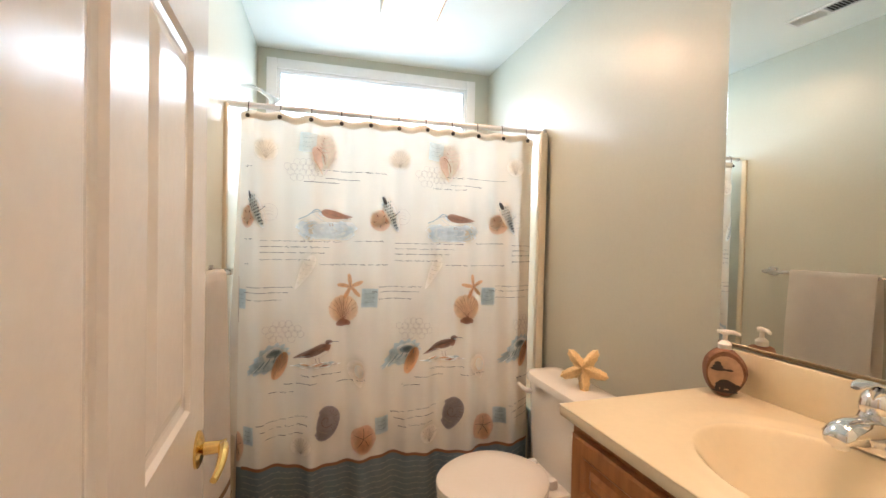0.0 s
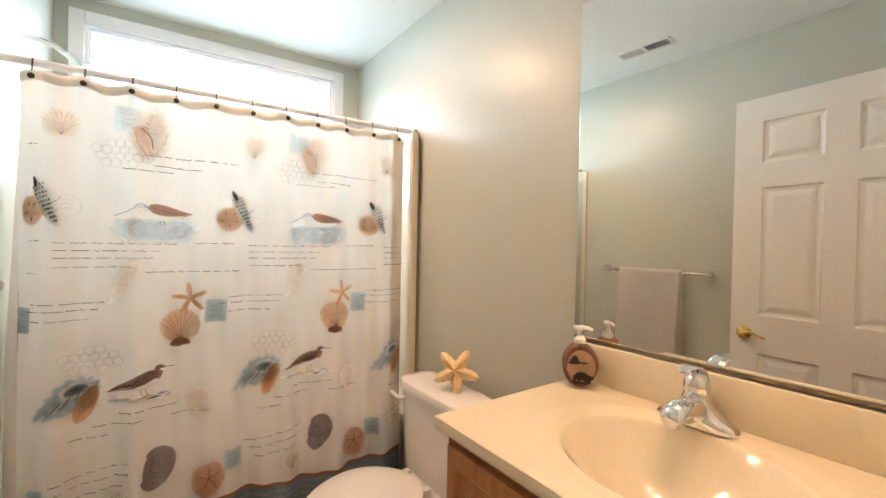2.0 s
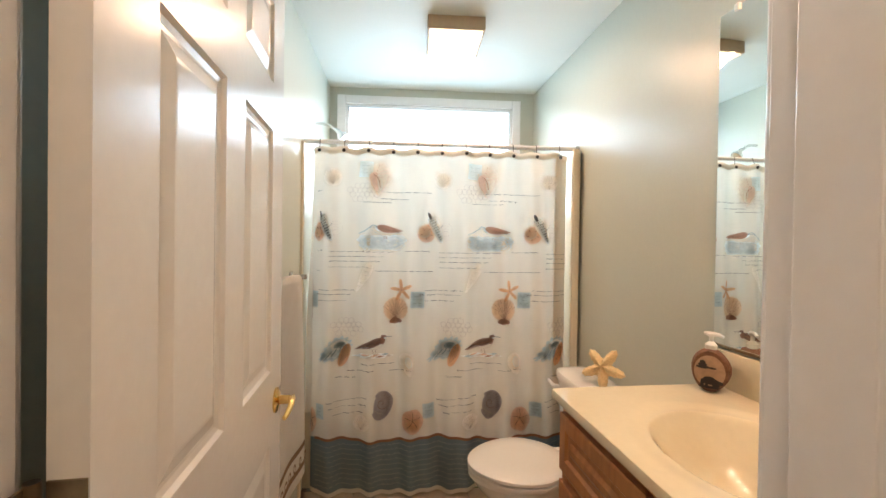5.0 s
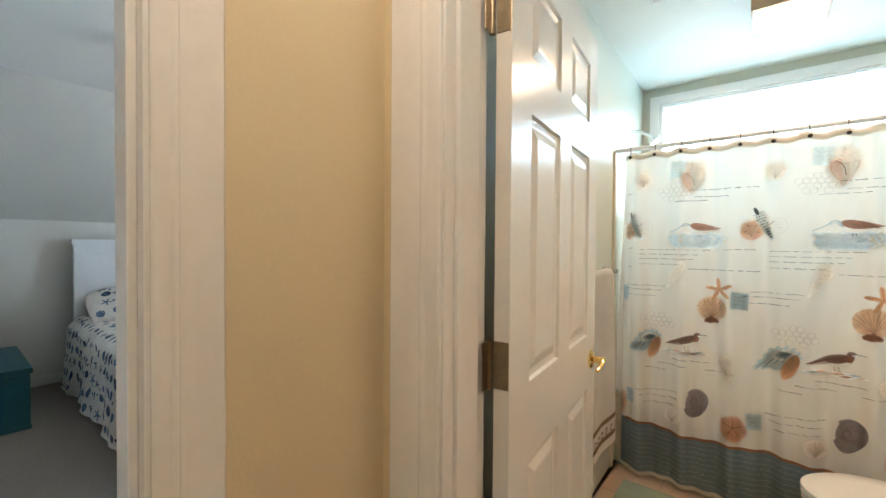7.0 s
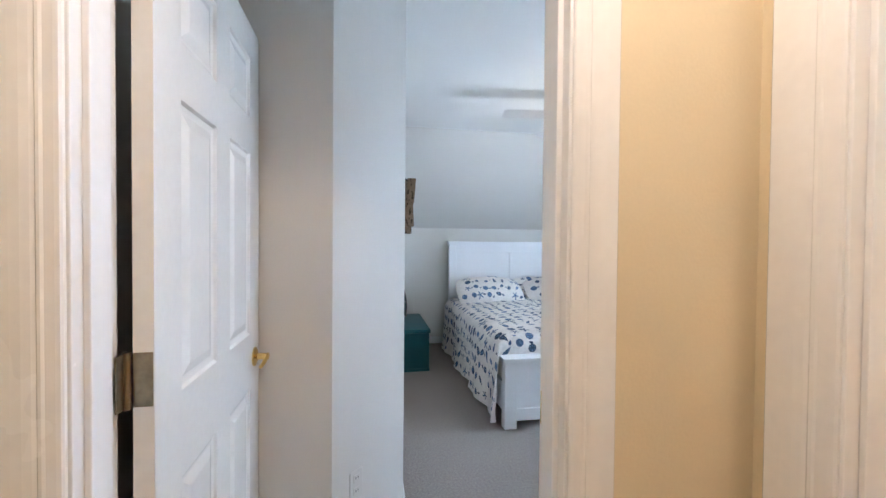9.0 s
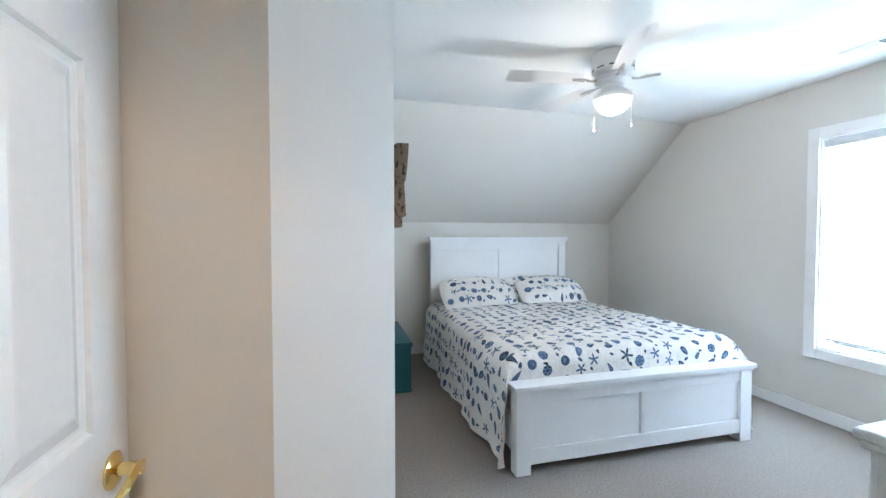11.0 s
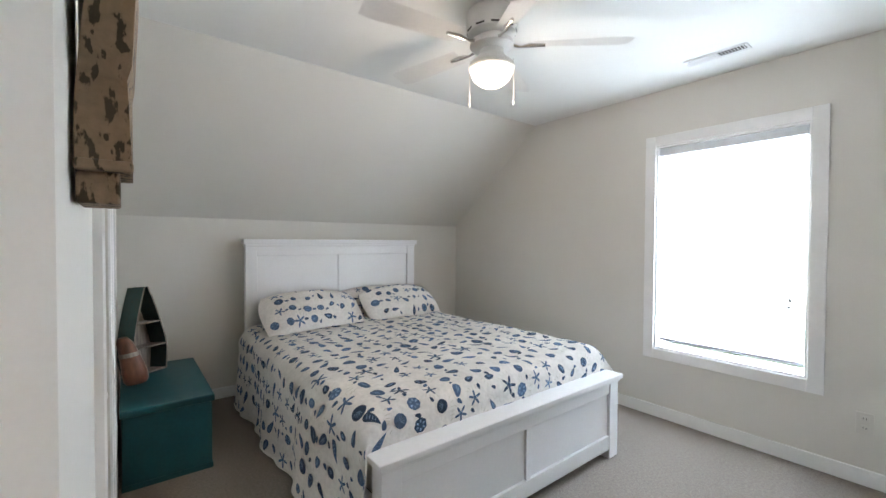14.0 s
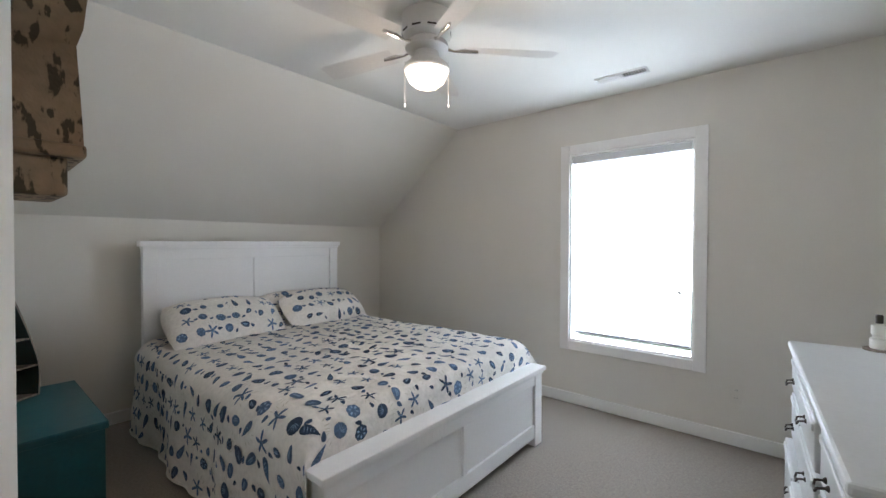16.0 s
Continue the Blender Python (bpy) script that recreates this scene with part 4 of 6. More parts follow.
motif(0.433, 1.335, 0.11, pool, "printed_wash")
motif(0.663, 1.386, 0.045, sand_dollar, "printed_sand_dollar")
motif(0.714, 1.412, 0.05, auger)
motif(0.338, 1.15, 0.05, tall_shell)
motif(0.506, 0.972, 0.06, scallop)
motif(0.536, 1.085, 0.05, star, "printed_starfish")
motif(0.62, 1.035, 0.04, lambda x, z: stamp(x, z, "slate", 0.036, 0.042, -2), "printed_stamp")
motif(0.256, 0.895, 0.08, net, "printed_net")
motif(0.204, 0.775, 0.08, blue_shell)
motif(0.243, 0.745, 0.04, orange_shell)
motif(0.385, 0.803, 0.1, bird_two, "printed_bird")
motif(0.57, 0.695, 0.05, soft)
motif(0.442, 0.482, 0.06, ammonite)
motif(0.602, 0.400, 0.055, brown_dollar, "printed_sand_dollar")
motif(0.685, 0.452, 0.04, lambda x, z: stamp(x, z, "slate", 0.03, 0.038, 2), "printed_stamp")
motif(0.335, 0.382, 0.05, lambda x, z: scallop(x, z, "pale", 0.052))
for k in (-1, 0, 1, 2):
    b = REP * k
    for x0, x1, z, s in ((0.40, 0.62, 1.60, 0), (0.42, 0.58, 1.565, -0.02), (0.33, 0.50, 1.545, 0), (0.16, 0.44, 1.26, 0), (0.16, 0.42, 1.235, 0), (0.55, 0.70, 1.29, 0.02), (0.16, 0.36, 1.205, 0),
                         (0.66, 0.86, 1.085, 0), (0.63, 0.86, 1.062, 0), (0.66, 0.82, 1.03, 0), (0.33, 0.50, 0.70, 0.02), (0.26, 0.40, 0.665, 0.02), (0.20, 0.30, 0.63, 0),
                         (0.155, 0.38, 0.50, 0.14), (0.17, 0.36, 0.47, 0.12), (0.19, 0.35, 0.435, 0.12), (0.16, 0.50, 1.285, 0), (0.40, 0.70, 1.185, 0), (0.48, 0.62, 0.665, 0.01), (0.60, 0.70, 1.60, -0.02)):
        if b + x1 > CUR0 + 0.03 and b + x0 < CUR1 - 0.03:
            script(layers["script"], max(b + x0, CUR0), min(b + x1, CUR1), z, rng, 0.0022, s)
printed("handwriting", curtain)["kind"] = "stuff"
bm = bmesh.new()
n = 160
line(bm, [(CUR0 + 0.002 + (CUR1 - CUR0 - 0.004) * k / n, trim_z(CUR0 + (CUR1 - CUR0) * k / n)) for k in range(n + 1)], 0.014, 0.003)
part("piping", bm, cloth("rust_piping", (0.36, 0.17, 0.10), 0.2, 0.1, 0, 300, 0.2), curtain, "rust brown piping")
bm = bmesh.new()
for i in range(52):
    for j in range(9):
        cx, cz = CUR0 + 0.015 + i * 0.0265 + (0.013 if j % 2 else 0), 0.065 + j * 0.026
        if cx < CUR1 - 0.02 and cz < trim_z(cx) - 0.02:
            line(bm, [(cx - 0.010, cz), (cx, cz + 0.006), (cx + 0.010, cz)], 0.0026, 0.002)
part("band_pattern", bm, cloth("grey_ink", (0.42, 0.45, 0.44), 0.2, 0.1, 0, 300, 0.1), curtain, "pale net pattern on the band")["kind"] = "stuff"
HOOKS = [0.10 + 0.128 * k for k in range(11)]
for k, x in enumerate(HOOKS):
    if x < CUR1:
        zt = curtain_top(x) - 0.02
        hk = part("hook", tube(bmesh.new(), [(x, 0.01 + 0.013 * math.cos(a), ROD_Z + 0.013 * math.sin(a)) for a in [0.3 * q for q in range(0, 12)]] + [(x, curtain_y(x, 1.8) - 0.007, zt)], 0.0022, 6), IRON, rod, "bronze curtain hook", True)
        b = bmesh.new()
        bmesh.ops.create_uvsphere(b, u_segments=12, v_segments=8, radius=0.0095, matrix=Matrix.Translation((x, curtain_y(x, 1.8) - 0.016, zt)) @ Matrix.Diagonal((1, 0.7, 1, 1)))
        part("bead", b, IRON, hk, "dark brown bead", True)

# shower head
shower = empty("shower", "chrome shower head on a curved arm", "shower")
part("flange", lathe(bmesh.new(), [(0.030, 0), (0.030, 0.004), (0.014, 0.012)], 18), CHROME, shower, "", True).matrix_basis = pose(-0.01, 0.29, 2.035, 0, 90)
part("arm", tube(bmesh.new(), [(-0.008, 0.29, 2.035), (0.05, 0.29, 2.037), (0.09, 0.29, 2.025), (0.125, 0.29, 2.0), (0.14, 0.29, 1.985)], 0.0095), CHROME, shower, "", True)
part("head", lathe(bmesh.new(), [(0.011, 0.04), (0.014, 0.02), (0.03, 0.0), (0.036, -0.018), (0.034, -0.024), (0, -0.024)], 20), CHROME, shower, "", True).matrix_basis = pose(0.155, 0.29, 1.972, 0, -38)

# ceiling light
lamp = empty("ceiling_light", "square bathroom ceiling light, lit, with a tan metal pan", "ceiling light")
TAN_ENAMEL = material("tan_enamel", (0.52, 0.40, 0.27), 0.4)
PAN_Z = ZB - 0.065
part("pan", boxes(((0.650, -0.210, PAN_Z), (0.930, -0.200, ZB)), ((0.650, 0.060, PAN_Z), (0.930, 0.070, ZB)), ((0.650, -0.200, PAN_Z), (0.660, 0.060, ZB)), ((0.920, -0.200, PAN_Z), (0.930, 0.060, ZB)),
                  ((0.660, -0.200, ZB - 0.02), (0.920, 0.060, ZB)), bevel=0.003), TAN_ENAMEL, lamp)
part("diffuser", boxes(((0.661, -0.199, PAN_Z - 0.004), (0.919, 0.059, PAN_Z + 0.012)), bevel=0.004), BATH_LAMP_GLASS, lamp, "lit white glass").visible_shadow = False

# exhaust or air vent, seen in the mirror


def vent(name, x0, x1, y0, y1, z, label, slats=9):
    ob = empty(name, label, "air vent")
    part("frame", boxes(((x0, y0, z - 0.008), (x1, y0 + 0.014, z)), ((x0, y1 - 0.014, z - 0.008), (x1, y1, z)), ((x0, y0 + 0.014, z - 0.008), (x0 + 0.014, y1 - 0.014, z)),
                        ((x1 - 0.014, y0 + 0.014, z - 0.008), (x1, y1 - 0.014, z)), (((x0 + x1) / 2 - 0.008, y0 + 0.014, z - 0.008), ((x0 + x1) / 2 + 0.008, y1 - 0.014, z)), bevel=0.002), TRIM, ob)
    # no hole in the ceiling: a dark sheet stands for shade in the duct
    part("backing", boxes(((x0 + 0.012, y0 + 0.012, z - 0.0016), (x1 - 0.012, y1 - 0.012, z - 0.0006))), IRON, ob, "dark sheet standing for the shaded duct")
    for h in (0, 1):
        a = x0 + 0.014 if h == 0 else (x0 + x1) / 2 + 0.008
        b = (x0 + x1) / 2 - 0.008 if h == 0 else x1 - 0.014
        for k in range(slats):
            x = a + (b - a) * (k + 0.5) / slats
            s = part("slat", boxes(((-0.0012, y0 + 0.014, -0.006), (0.0012, y1 - 0.014, 0.006))), TRIM, ob)
            s.matrix_basis = pose(x, 0, z - 0.0075, 0, 48 if h == 0 else -48)
    return ob


bv = vent("ceiling_vent", -0.145, 0.145, -0.05, 0.05, 0.0, "white bathroom ceiling air vent")
bv.matrix_world = pose(0.335, -0.58, ZB, 0, 0, 90)
vent("ceiling_vent", -1.70, -1.37, 0.245, 0.345, ZC, "white bedroom ceiling air vent")

# vanity
van = empty("vanity_cabinet", "honey oak vanity cabinet", "cabinet")
part("carcass", boxes(((0.945, -1.88, 0.09), (0.963, -1.00, 0.885)), ((0.963, -1.02, 0.09), (1.459, -1.00, 0.885)), ((0.963, -1.88, 0.09), (1.459, -1.865, 0.885)), ((0.963, -1.865, 0.09), (1.459, -1.02, 0.11)), ((1.00, -1.88, 0.0), (1.459, -1.01, 0.089)), bevel=0.003), OAK, van)


def raised(name, y0, y1, z0, z1, parent, knob=None):
    bm = bmesh.new()
    rings = []
    for inset, out in ((0, 0.0), (0.0, 0.016), (0.006, 0.019), (0.038, 0.019), (0.046, 0.012), (0.060, 0.012), (0.082, 0.018)):
        i = min(inset, (z1 - z0) * 0.45)
        rings.append([bm.verts.new((0.9448 - out, y, z)) for y, z in ((y0 + i, z0 + i), (y1 - i, z0 + i), (y1 - i, z1 - i), (y0 + i, z1 - i))])
    for r, q in zip(rings, rings[1:]):
        for k in range(4):
            bm.faces.new((r[k], r[(k + 1) % 4], q[(k + 1) % 4], q[k]))
    bm.faces.new(rings[0])
    bm.faces.new(rings[-1])
    return part(name, bm, OAK, parent)


for y0, y1 in ((-1.41, -1.02), (-1.83, -1.43)):
    raised("drawer_front", y0, y1, 0.70, 0.86, van)
    raised("door", y0, y1, 0.12, 0.67, van)
settle(van, VANITY_SIDE)

top = empty("countertop", "cream cultured marble top with a moulded oval basin", "countertop")
SX, SY, SA, SB, TZ = 1.188, -1.378, 0.182, 0.218, 0.912


def top_z(x, y):
    r = math.hypot((x - SX) / SA, (y - SY) / SB)
    if r < 1:
        return TZ - 0.135 * (1 - r ** 2.3) ** 1.2 - 0.004
    if r < 1.28:
        return TZ - 0.004 * (0.5 + 0.5 * math.cos((r - 1) / 0.28 * math.pi))
    return TZ


bm = bmesh.new()
grid(bm, 130, 200, lambda u, v: Vector((0.918 + 0.543 * u, -1.88 + 0.90 * v, top_z(0.918 + 0.543 * u, -1.88 + 0.90 * v))))
part("slab_surface", bm, MARBLE, top, "", True)
bm = bmesh.new()
for lo, hi in (((0.918, -1.88, 0.885), (0.932, -0.98, TZ - 0.001)), ((0.932, -0.994, 0.885), (1.461, -0.98, TZ - 0.001))):
    box(bm, lo, hi, 0.0045)
part("edge", bm, MARBLE, top, "", True)
part("backsplash", boxes(((1.439, -1.88, TZ - 0.002), (1.461, -0.982, 1.022)), bevel=0.006), MARBLE, top, "", True)
part("drain", lathe(bmesh.new(), [(0.0, 0.004), (0.016, 0.004), (0.018, 0.002), (0.022, 0.003), (0.024, 0.0)], 20, (SX + 0.012, SY + 0.01, TZ - 0.1395), False), CHROME, top, "chrome drain", True)
settle(top, VANITY_SIDE)

faucet = empty("faucet", "chrome single-lever basin faucet", "faucet", VANITY_SIDE @ pose(1.398, -1.333, TZ) @ Matrix.Scale(1.08, 4))
bm = bmesh.new()
# (half length along the wall, half depth, height) from the deck plate up to the neck
hump = [(0.078, 0.029, 0.0), (0.079, 0.030, 0.005), (0.074, 0.029, 0.013), (0.060, 0.028, 0.021), (0.044, 0.027, 0.031), (0.032, 0.026, 0.044), (0.025, 0.025, 0.058), (0.022, 0.023, 0.068)]


def round_square(a, p=2.7):
    c, s_ = math.cos(a), math.sin(a)
    q = 1 / (abs(c) ** p + abs(s_) ** p) ** (1 / p)
    return c * q, s_ * q


rows = grid(bm, 48, 8, lambda u, v: (lambda h, q: Vector((h[1] * q[0], h[0] * q[1], h[2])))(hump[round(v * 7)], round_square(u * math.tau)), True)
bm.faces.new(rows[-1])
part("base", bm, CHROME, faucet, "", True)
bm = bmesh.new()
# the spout: a broad flattened neck that bends down at its tip
SPOUT = [(0.012, 0.030, 0.028, 0.028), (-0.02, 0.034, 0.029, 0.028), (-0.05, 0.038, 0.029, 0.026), (-0.08, 0.042, 0.027, 0.022), (-0.10, 0.040, 0.024, 0.018), (-0.112, 0.034, 0.020, 0.013), (-0.116, 0.028, 0.016, 0.008)]
rows = grid(bm, 28, 7, lambda u, v: (lambda k: Vector((k[0] - 0.35 * k[3] * math.sin(u * math.tau) * max(0.0, (0.046 - k[1]) * 30 if k[0] < -0.09 else 0.0), k[2] * math.cos(u * math.tau), k[1] + k[3] * math.sin(u * math.tau))))(SPOUT[round(v * 6)]), True)
bm.faces.new(rows[0])
bm.faces.new(rows[-1])
part("spout", bm, CHROME, faucet, "", True)
part("aerator", lathe(bmesh.new(), [(0.012, 0.024), (0.0125, 0.012), (0.010, 0.011), (0.0, 0.013)], 18, (-0.098, 0, 0.003), False), CHROME, faucet, "", True)
part("cap", lathe(bmesh.new(), [(0.022, 0.064), (0.0255, 0.069), (0.026, 0.082), (0.023, 0.096), (0.015, 0.105), (0, 0.108)], 26), CHROME, faucet, "", True)
bm = bmesh.new()
LEVER = [(0.020, 0.090, 0.016, 0.007), (0.008, 0.108, 0.019, 0.006), (-0.012, 0.119, 0.019, 0.005), (-0.034, 0.124, 0.016, 0.0045), (-0.054, 0.122, 0.012, 0.004), (-0.066, 0.118, 0.007, 0.003)]
rows = grid(bm, 20, 6, lambda u, v: (lambda k: Vector((k[0], k[2] * math.cos(u * math.tau), k[1] + k[3] * math.sin(u * math.tau))))(LEVER[round(v * 5)]), True)
bm.faces.new(rows[0])
bm.faces.new(rows[-1])
part("lever", bm, CHROME, faucet, "curved chrome lever", True)

# mirror
mir = empty("wall_mirror", "large frameless mirror above the vanity", "mirror")
part("glass", boxes(((1.452, -1.88, 1.036), (1.4605, -0.962, 2.046)), bevel=0.0012), MIRROR, mir)
part("bottom_rail", boxes(((1.448, -1.88, 1.0285), (1.461, -0.962, 1.0365)), bevel=0.0015), OLD_BRASS, mir, "thin metal channel")
part("clip", boxes(((1.445, -1.035, 2.03), (1.461, -1.02, 2.052)), bevel=0.003), PLASTIC, mir, "small clear clip")
settle(mir, VANITY_SIDE)

# vanity light above the mirror
AMBER = cloth("amber_glass", (0.94, 0.80, 0.60), 0.75, 0.03, 0, 40, 0.0)
vl = empty("vanity_light", "row of three warm glass vanity lamps above the mirror", "wall light")
part("back_plate", boxes(((1.45, -1.72, 2.16), (1.461, -1.08, 2.26)), bevel=0.006), NICKEL, vl)
for k in range(3):
    b = part("bulb", lathe(bmesh.new(), [(0.012, 0.04), (0.022, 0.02), (0.028, 0.0), (0.022, -0.02), (0, -0.03)], 18, (1.34, -1.2 - 0.2 * k, 2.20)), BATH_LAMP_GLASS, vl, "lit bulb", True)
    b.visible_shadow = False
    # unseen shade, added to cut the bulb's upward light
    part("shade", lathe(bmesh.new(), [(0.020, 0.062), (0.036, 0.045), (0.052, 0.0), (0.062, -0.045), (0.070, -0.062)], 22, (1.34, -1.2 - 0.2 * k, 2.215), False), AMBER, vl, "amber bell shade, unseen, added to hold light down", True)
    part("arm", tube(bmesh.new(), [(1.455, -1.2 - 0.2 * k, 2.24), (1.40, -1.2 - 0.2 * k, 2.28), (1.34, -1.2 - 0.2 * k, 2.275)], 0.007, 8), NICKEL, vl, "", True)
settle(vl, VANITY_SIDE)

# soap bottle carved from a branch slice
soap = empty("soap_dispenser", "log-slice soap dispenser with a carved bear and white pump", "soap dispenser", VANITY_SIDE @ Matrix.Translation((1.384, -1.032, TZ)) @ pose(0, 0, 0, 0, 0, -46) @ Matrix.Diagonal((1.07, 1.05, 0.98, 1)))
bm = bmesh.new()
grid(bm, 30, 9, lambda u, v: (lambda a, t: Vector(((0.047 * (1 + 0.04 * math.sin(3 * a + 1))) * math.cos(a) * (0.86 + 0.14 * math.sin(math.pi * t)), -0.026 + 0.052 * t, 0.062 + 0.062 * math.sin(a) * (1 - 0.05 * math.cos(2 * a)) * (0.9 + 0.1 * math.sin(math.pi * t)))))(u * math.tau, v), True)
bmesh.ops.holes_fill(bm, edges=[e for e in bm.edges if e.is_boundary])
part("bark_body", bm, BARK, soap, "", True)
bm = bmesh.new()
grid(bm, 26, 2, lambda u, v: Vector((0.036 * math.cos(u * math.tau) * v, -0.0285 + 0.001 * (1 - v), 0.062 + 0.047 * math.sin(u * math.tau) * v)), True)
part("carved_face", bm, CARVED, soap, "pale carved face")
BEAR = (((0.002, 0.034), 0.022, 0.010), ((0.0, 0.040), 0.014, 0.008), ((-0.016, 0.024), 0.0045, 0.010), ((-0.006, 0.024), 0.004, 0.009), ((0.011, 0.024), 0.004, 0.009),
        ((0.019, 0.025), 0.0045, 0.010), ((0.024, 0.032), 0.008, 0.006), ((0.0, 0.017), 0.026, 0.004))
TREE = (((-0.015, 0.074), 0.016, 0.005), ((-0.016, 0.081), 0.011, 0.005), ((-0.016, 0.088), 0.007, 0.006), ((0.006, 0.073), 0.010, 0.003))
for nm, blots, lab in (("carved_bear", BEAR, "dark carved bear"), ("carved_tree", TREE, "dark carved trees")):
    bm = bmesh.new()
    for c, w, h in blots:
        grid(bm, 14, 2, lambda u, v, c=c, w=w, h=h: Vector((c[0] + w * math.cos(u * math.tau) * v, -0.0305, c[1] + h * math.sin(u * math.tau) * v)), True)
    part(nm, bm, SOOT, soap, lab)
part("pump", lathe(bmesh.new(), [(0.014, 0.12), (0.015, 0.136), (0.010, 0.142), (0.0055, 0.146), (0.0055, 0.160), (0.011, 0.163), (0.011, 0.170), (0, 0.172)], 16), PLASTIC, soap, "white pump", True)
part("nozzle", tube(bmesh.new(), [(-0.016, 0.004, 0.168), (0, 0, 0.169), (0.018, -0.006, 0.169), (0.030, -0.010, 0.164)], [0.005, 0.0065, 0.0055, 0.004], 8), PLASTIC, soap, "", True)

# toilet
toilet = empty("toilet", "white porcelain toilet with its lid down", "toilet")
TY = -0.50


def tank_shape(u, v, grow, z0, z1):
    a = u * math.tau
    c, s = math.cos(a), math.sin(a)
    q = 1 / (abs(c) ** 5 + abs(s) ** 5) ** 0.2
    k = 0.90 + 0.10 * v
    return Vector((1.366 + (0.085 + grow) * k * c * q, TY + (0.215 + grow) * k * s * q, z0 + (z1 - z0) * v))


bm = bmesh.new()
rows = grid(bm, 48, 8, lambda u, v: tank_shape(u, v, 0, 0.40, 0.715), True)
bm.faces.new(rows[0]), bm.faces.new(rows[-1])
part("tank", bm, PORCELAIN, toilet, "", True)
bm = bmesh.new()
prof = [(0.0, 0.715), (0.010, 0.717), (0.011, 0.737), (0.006, 0.748), (-0.012, 0.755), (-0.05, 0.758)]
rows = grid(bm, 48, 6, lambda u, v: (lambda p: tank_shape(u, 1, p[0], p[1], p[1]))(prof[round(v * 5)]), True)
bm.faces.new(rows[0]), bm.faces.new(rows[-1])
part("tank_lid", bm, PORCELAIN, toilet, "", True)


def bowl_ring(u, length, width, cx):
    a = u * math.tau
    c, s = math.cos(a), math.sin(a)
    return cx - length * c * (1 if c > 0 else 0.82), TY + width * s * (1 - 0.10 * max(c, 0) ** 2) * (1.0 if c > 0 else (1 - 0.15 * c * c))


bm = bmesh.new()
rings = [(0.10, 0.10, 1.18, 0.0), (0.115, 0.105, 1.18, 0.03), (0.10, 0.09, 1.18, 0.12), (0.15, 0.12, 1.13, 0.24), (0.20, 0.16, 1.07, 0.33), (0.225, 0.178, 1.055, 0.385), (0.22, 0.175, 1.055, 0.395)]
rows = grid(bm, 44, len(rings), lambda u, v: (lambda r: Vector((*bowl_ring(u, r[0], r[1], r[2]), r[3])))(rings[round(v * (len(rings) - 1))]), True)
bm.faces.new(rows[0]), bm.faces.new(rows[-1])
part("bowl", bm, PORCELAIN, toilet, "", True)
for nm, rr in (("seat", [(0.225, 0.18, 0.397), (0.232, 0.187, 0.400), (0.232, 0.187, 0.412), (0.226, 0.182, 0.416)]), ("lid", [(0.226, 0.182, 0.419), (0.234, 0.189, 0.423), (0.233, 0.188, 0.434), (0.220, 0.175, 0.441), (0.15, 0.11, 0.444)])):
    bm = bmesh.new()
    rows = grid(bm, 44, len(rr), lambda u, v: (lambda r: Vector((*bowl_ring(u, r[0], r[1], 1.06), r[2])))(rr[round(v * (len(rr) - 1))]), True)
    bm.faces.new(rows[0]), bm.faces.new(rows[-1])
    part(nm, bm, PORCELAIN, toilet, "", True)
part("base_shelf", boxes(((1.20, TY - 0.12, 0.30), (1.40, TY + 0.12, 0.40)), bevel=0.02), PORCELAIN, toilet, "", True)
for d in (-0.07, 0.07):
    part("seat_hinge", boxes(((1.228, TY + d - 0.014, 0.40), (1.262, TY + d + 0.014, 0.435)), bevel=0.006), PLASTIC, toilet, "", True)
part("flush_lever", tube(bmesh.new(), [(1.288, -0.33, 0.672), (1.270, -0.325, 0.674), (1.264, -0.31, 0.677), (1.264, -0.265, 0.684)], [0.011, 0.010, 0.008, 0.007], 10), PLASTIC, toilet, "white flush lever", True)
TOILET_TURN = pose(1.068, -0.5, 0, 0, 0, 3.43) @ Matrix.Translation((-1.06, 0.5, 0))
settle(toilet, TOILET_TURN)

# starfish on the tank
sf = empty("starfish", "dried orange starfish standing on the toilet tank", "starfish", pose(1.380, -0.555, 0.826, 66, 10, -50) @ Matrix.Diagonal((1.0, 1.0, 1.1, 1)))
bm = bmesh.new()


def star_reach(a):
    return 0.040 + 0.050 * (0.5 + 0.5 * math.cos(5 * a)) ** 1.15 + 0.0025 * math.cos(35 * a)


for side in (1, -1):
    grid(bm, 140, 14, lambda u, v: Vector((star_reach(u * math.tau) * v * math.cos(u * math.tau), star_reach(u * math.tau) * v * math.sin(u * math.tau),
                                         side * (0.034 * (1 - v * v) ** 0.7 * (0.75 + 0.25 * math.cos(5 * u * math.tau)) + 0.006 * math.sin(v * 15.0) ** 2 * (0.5 + 0.5 * math.cos(10 * u * math.tau)) * (1 - v * v)))), True)
bmesh.ops.remove_doubles(bm, verts=bm.verts, dist=0.0005)
part("body", bm, STARFISH, sf, "", True)
settle(sf, TOILET_TURN)

# towel bar and towel
bar = empty("towel_bar", "brushed nickel towel bar", "towel bar")
part("rail", tube(bmesh.new(), [(0.062, -0.10, 1.165), (0.062, -0.45, 1.165), (0.062, -0.77, 1.165)], 0.0085, 12), NICKEL, bar, "", True)
for y in (-0.12, -0.75):
    part("post", boxes(((-0.0095, y - 0.024, 1.14), (0.002, y + 0.024, 1.19)), bevel=0.003), NICKEL, bar)
    part("bracket", boxes(((0.002, y - 0.012, 1.153), (0.072, y + 0.012, 1.177)), bevel=0.004), NICKEL, bar)
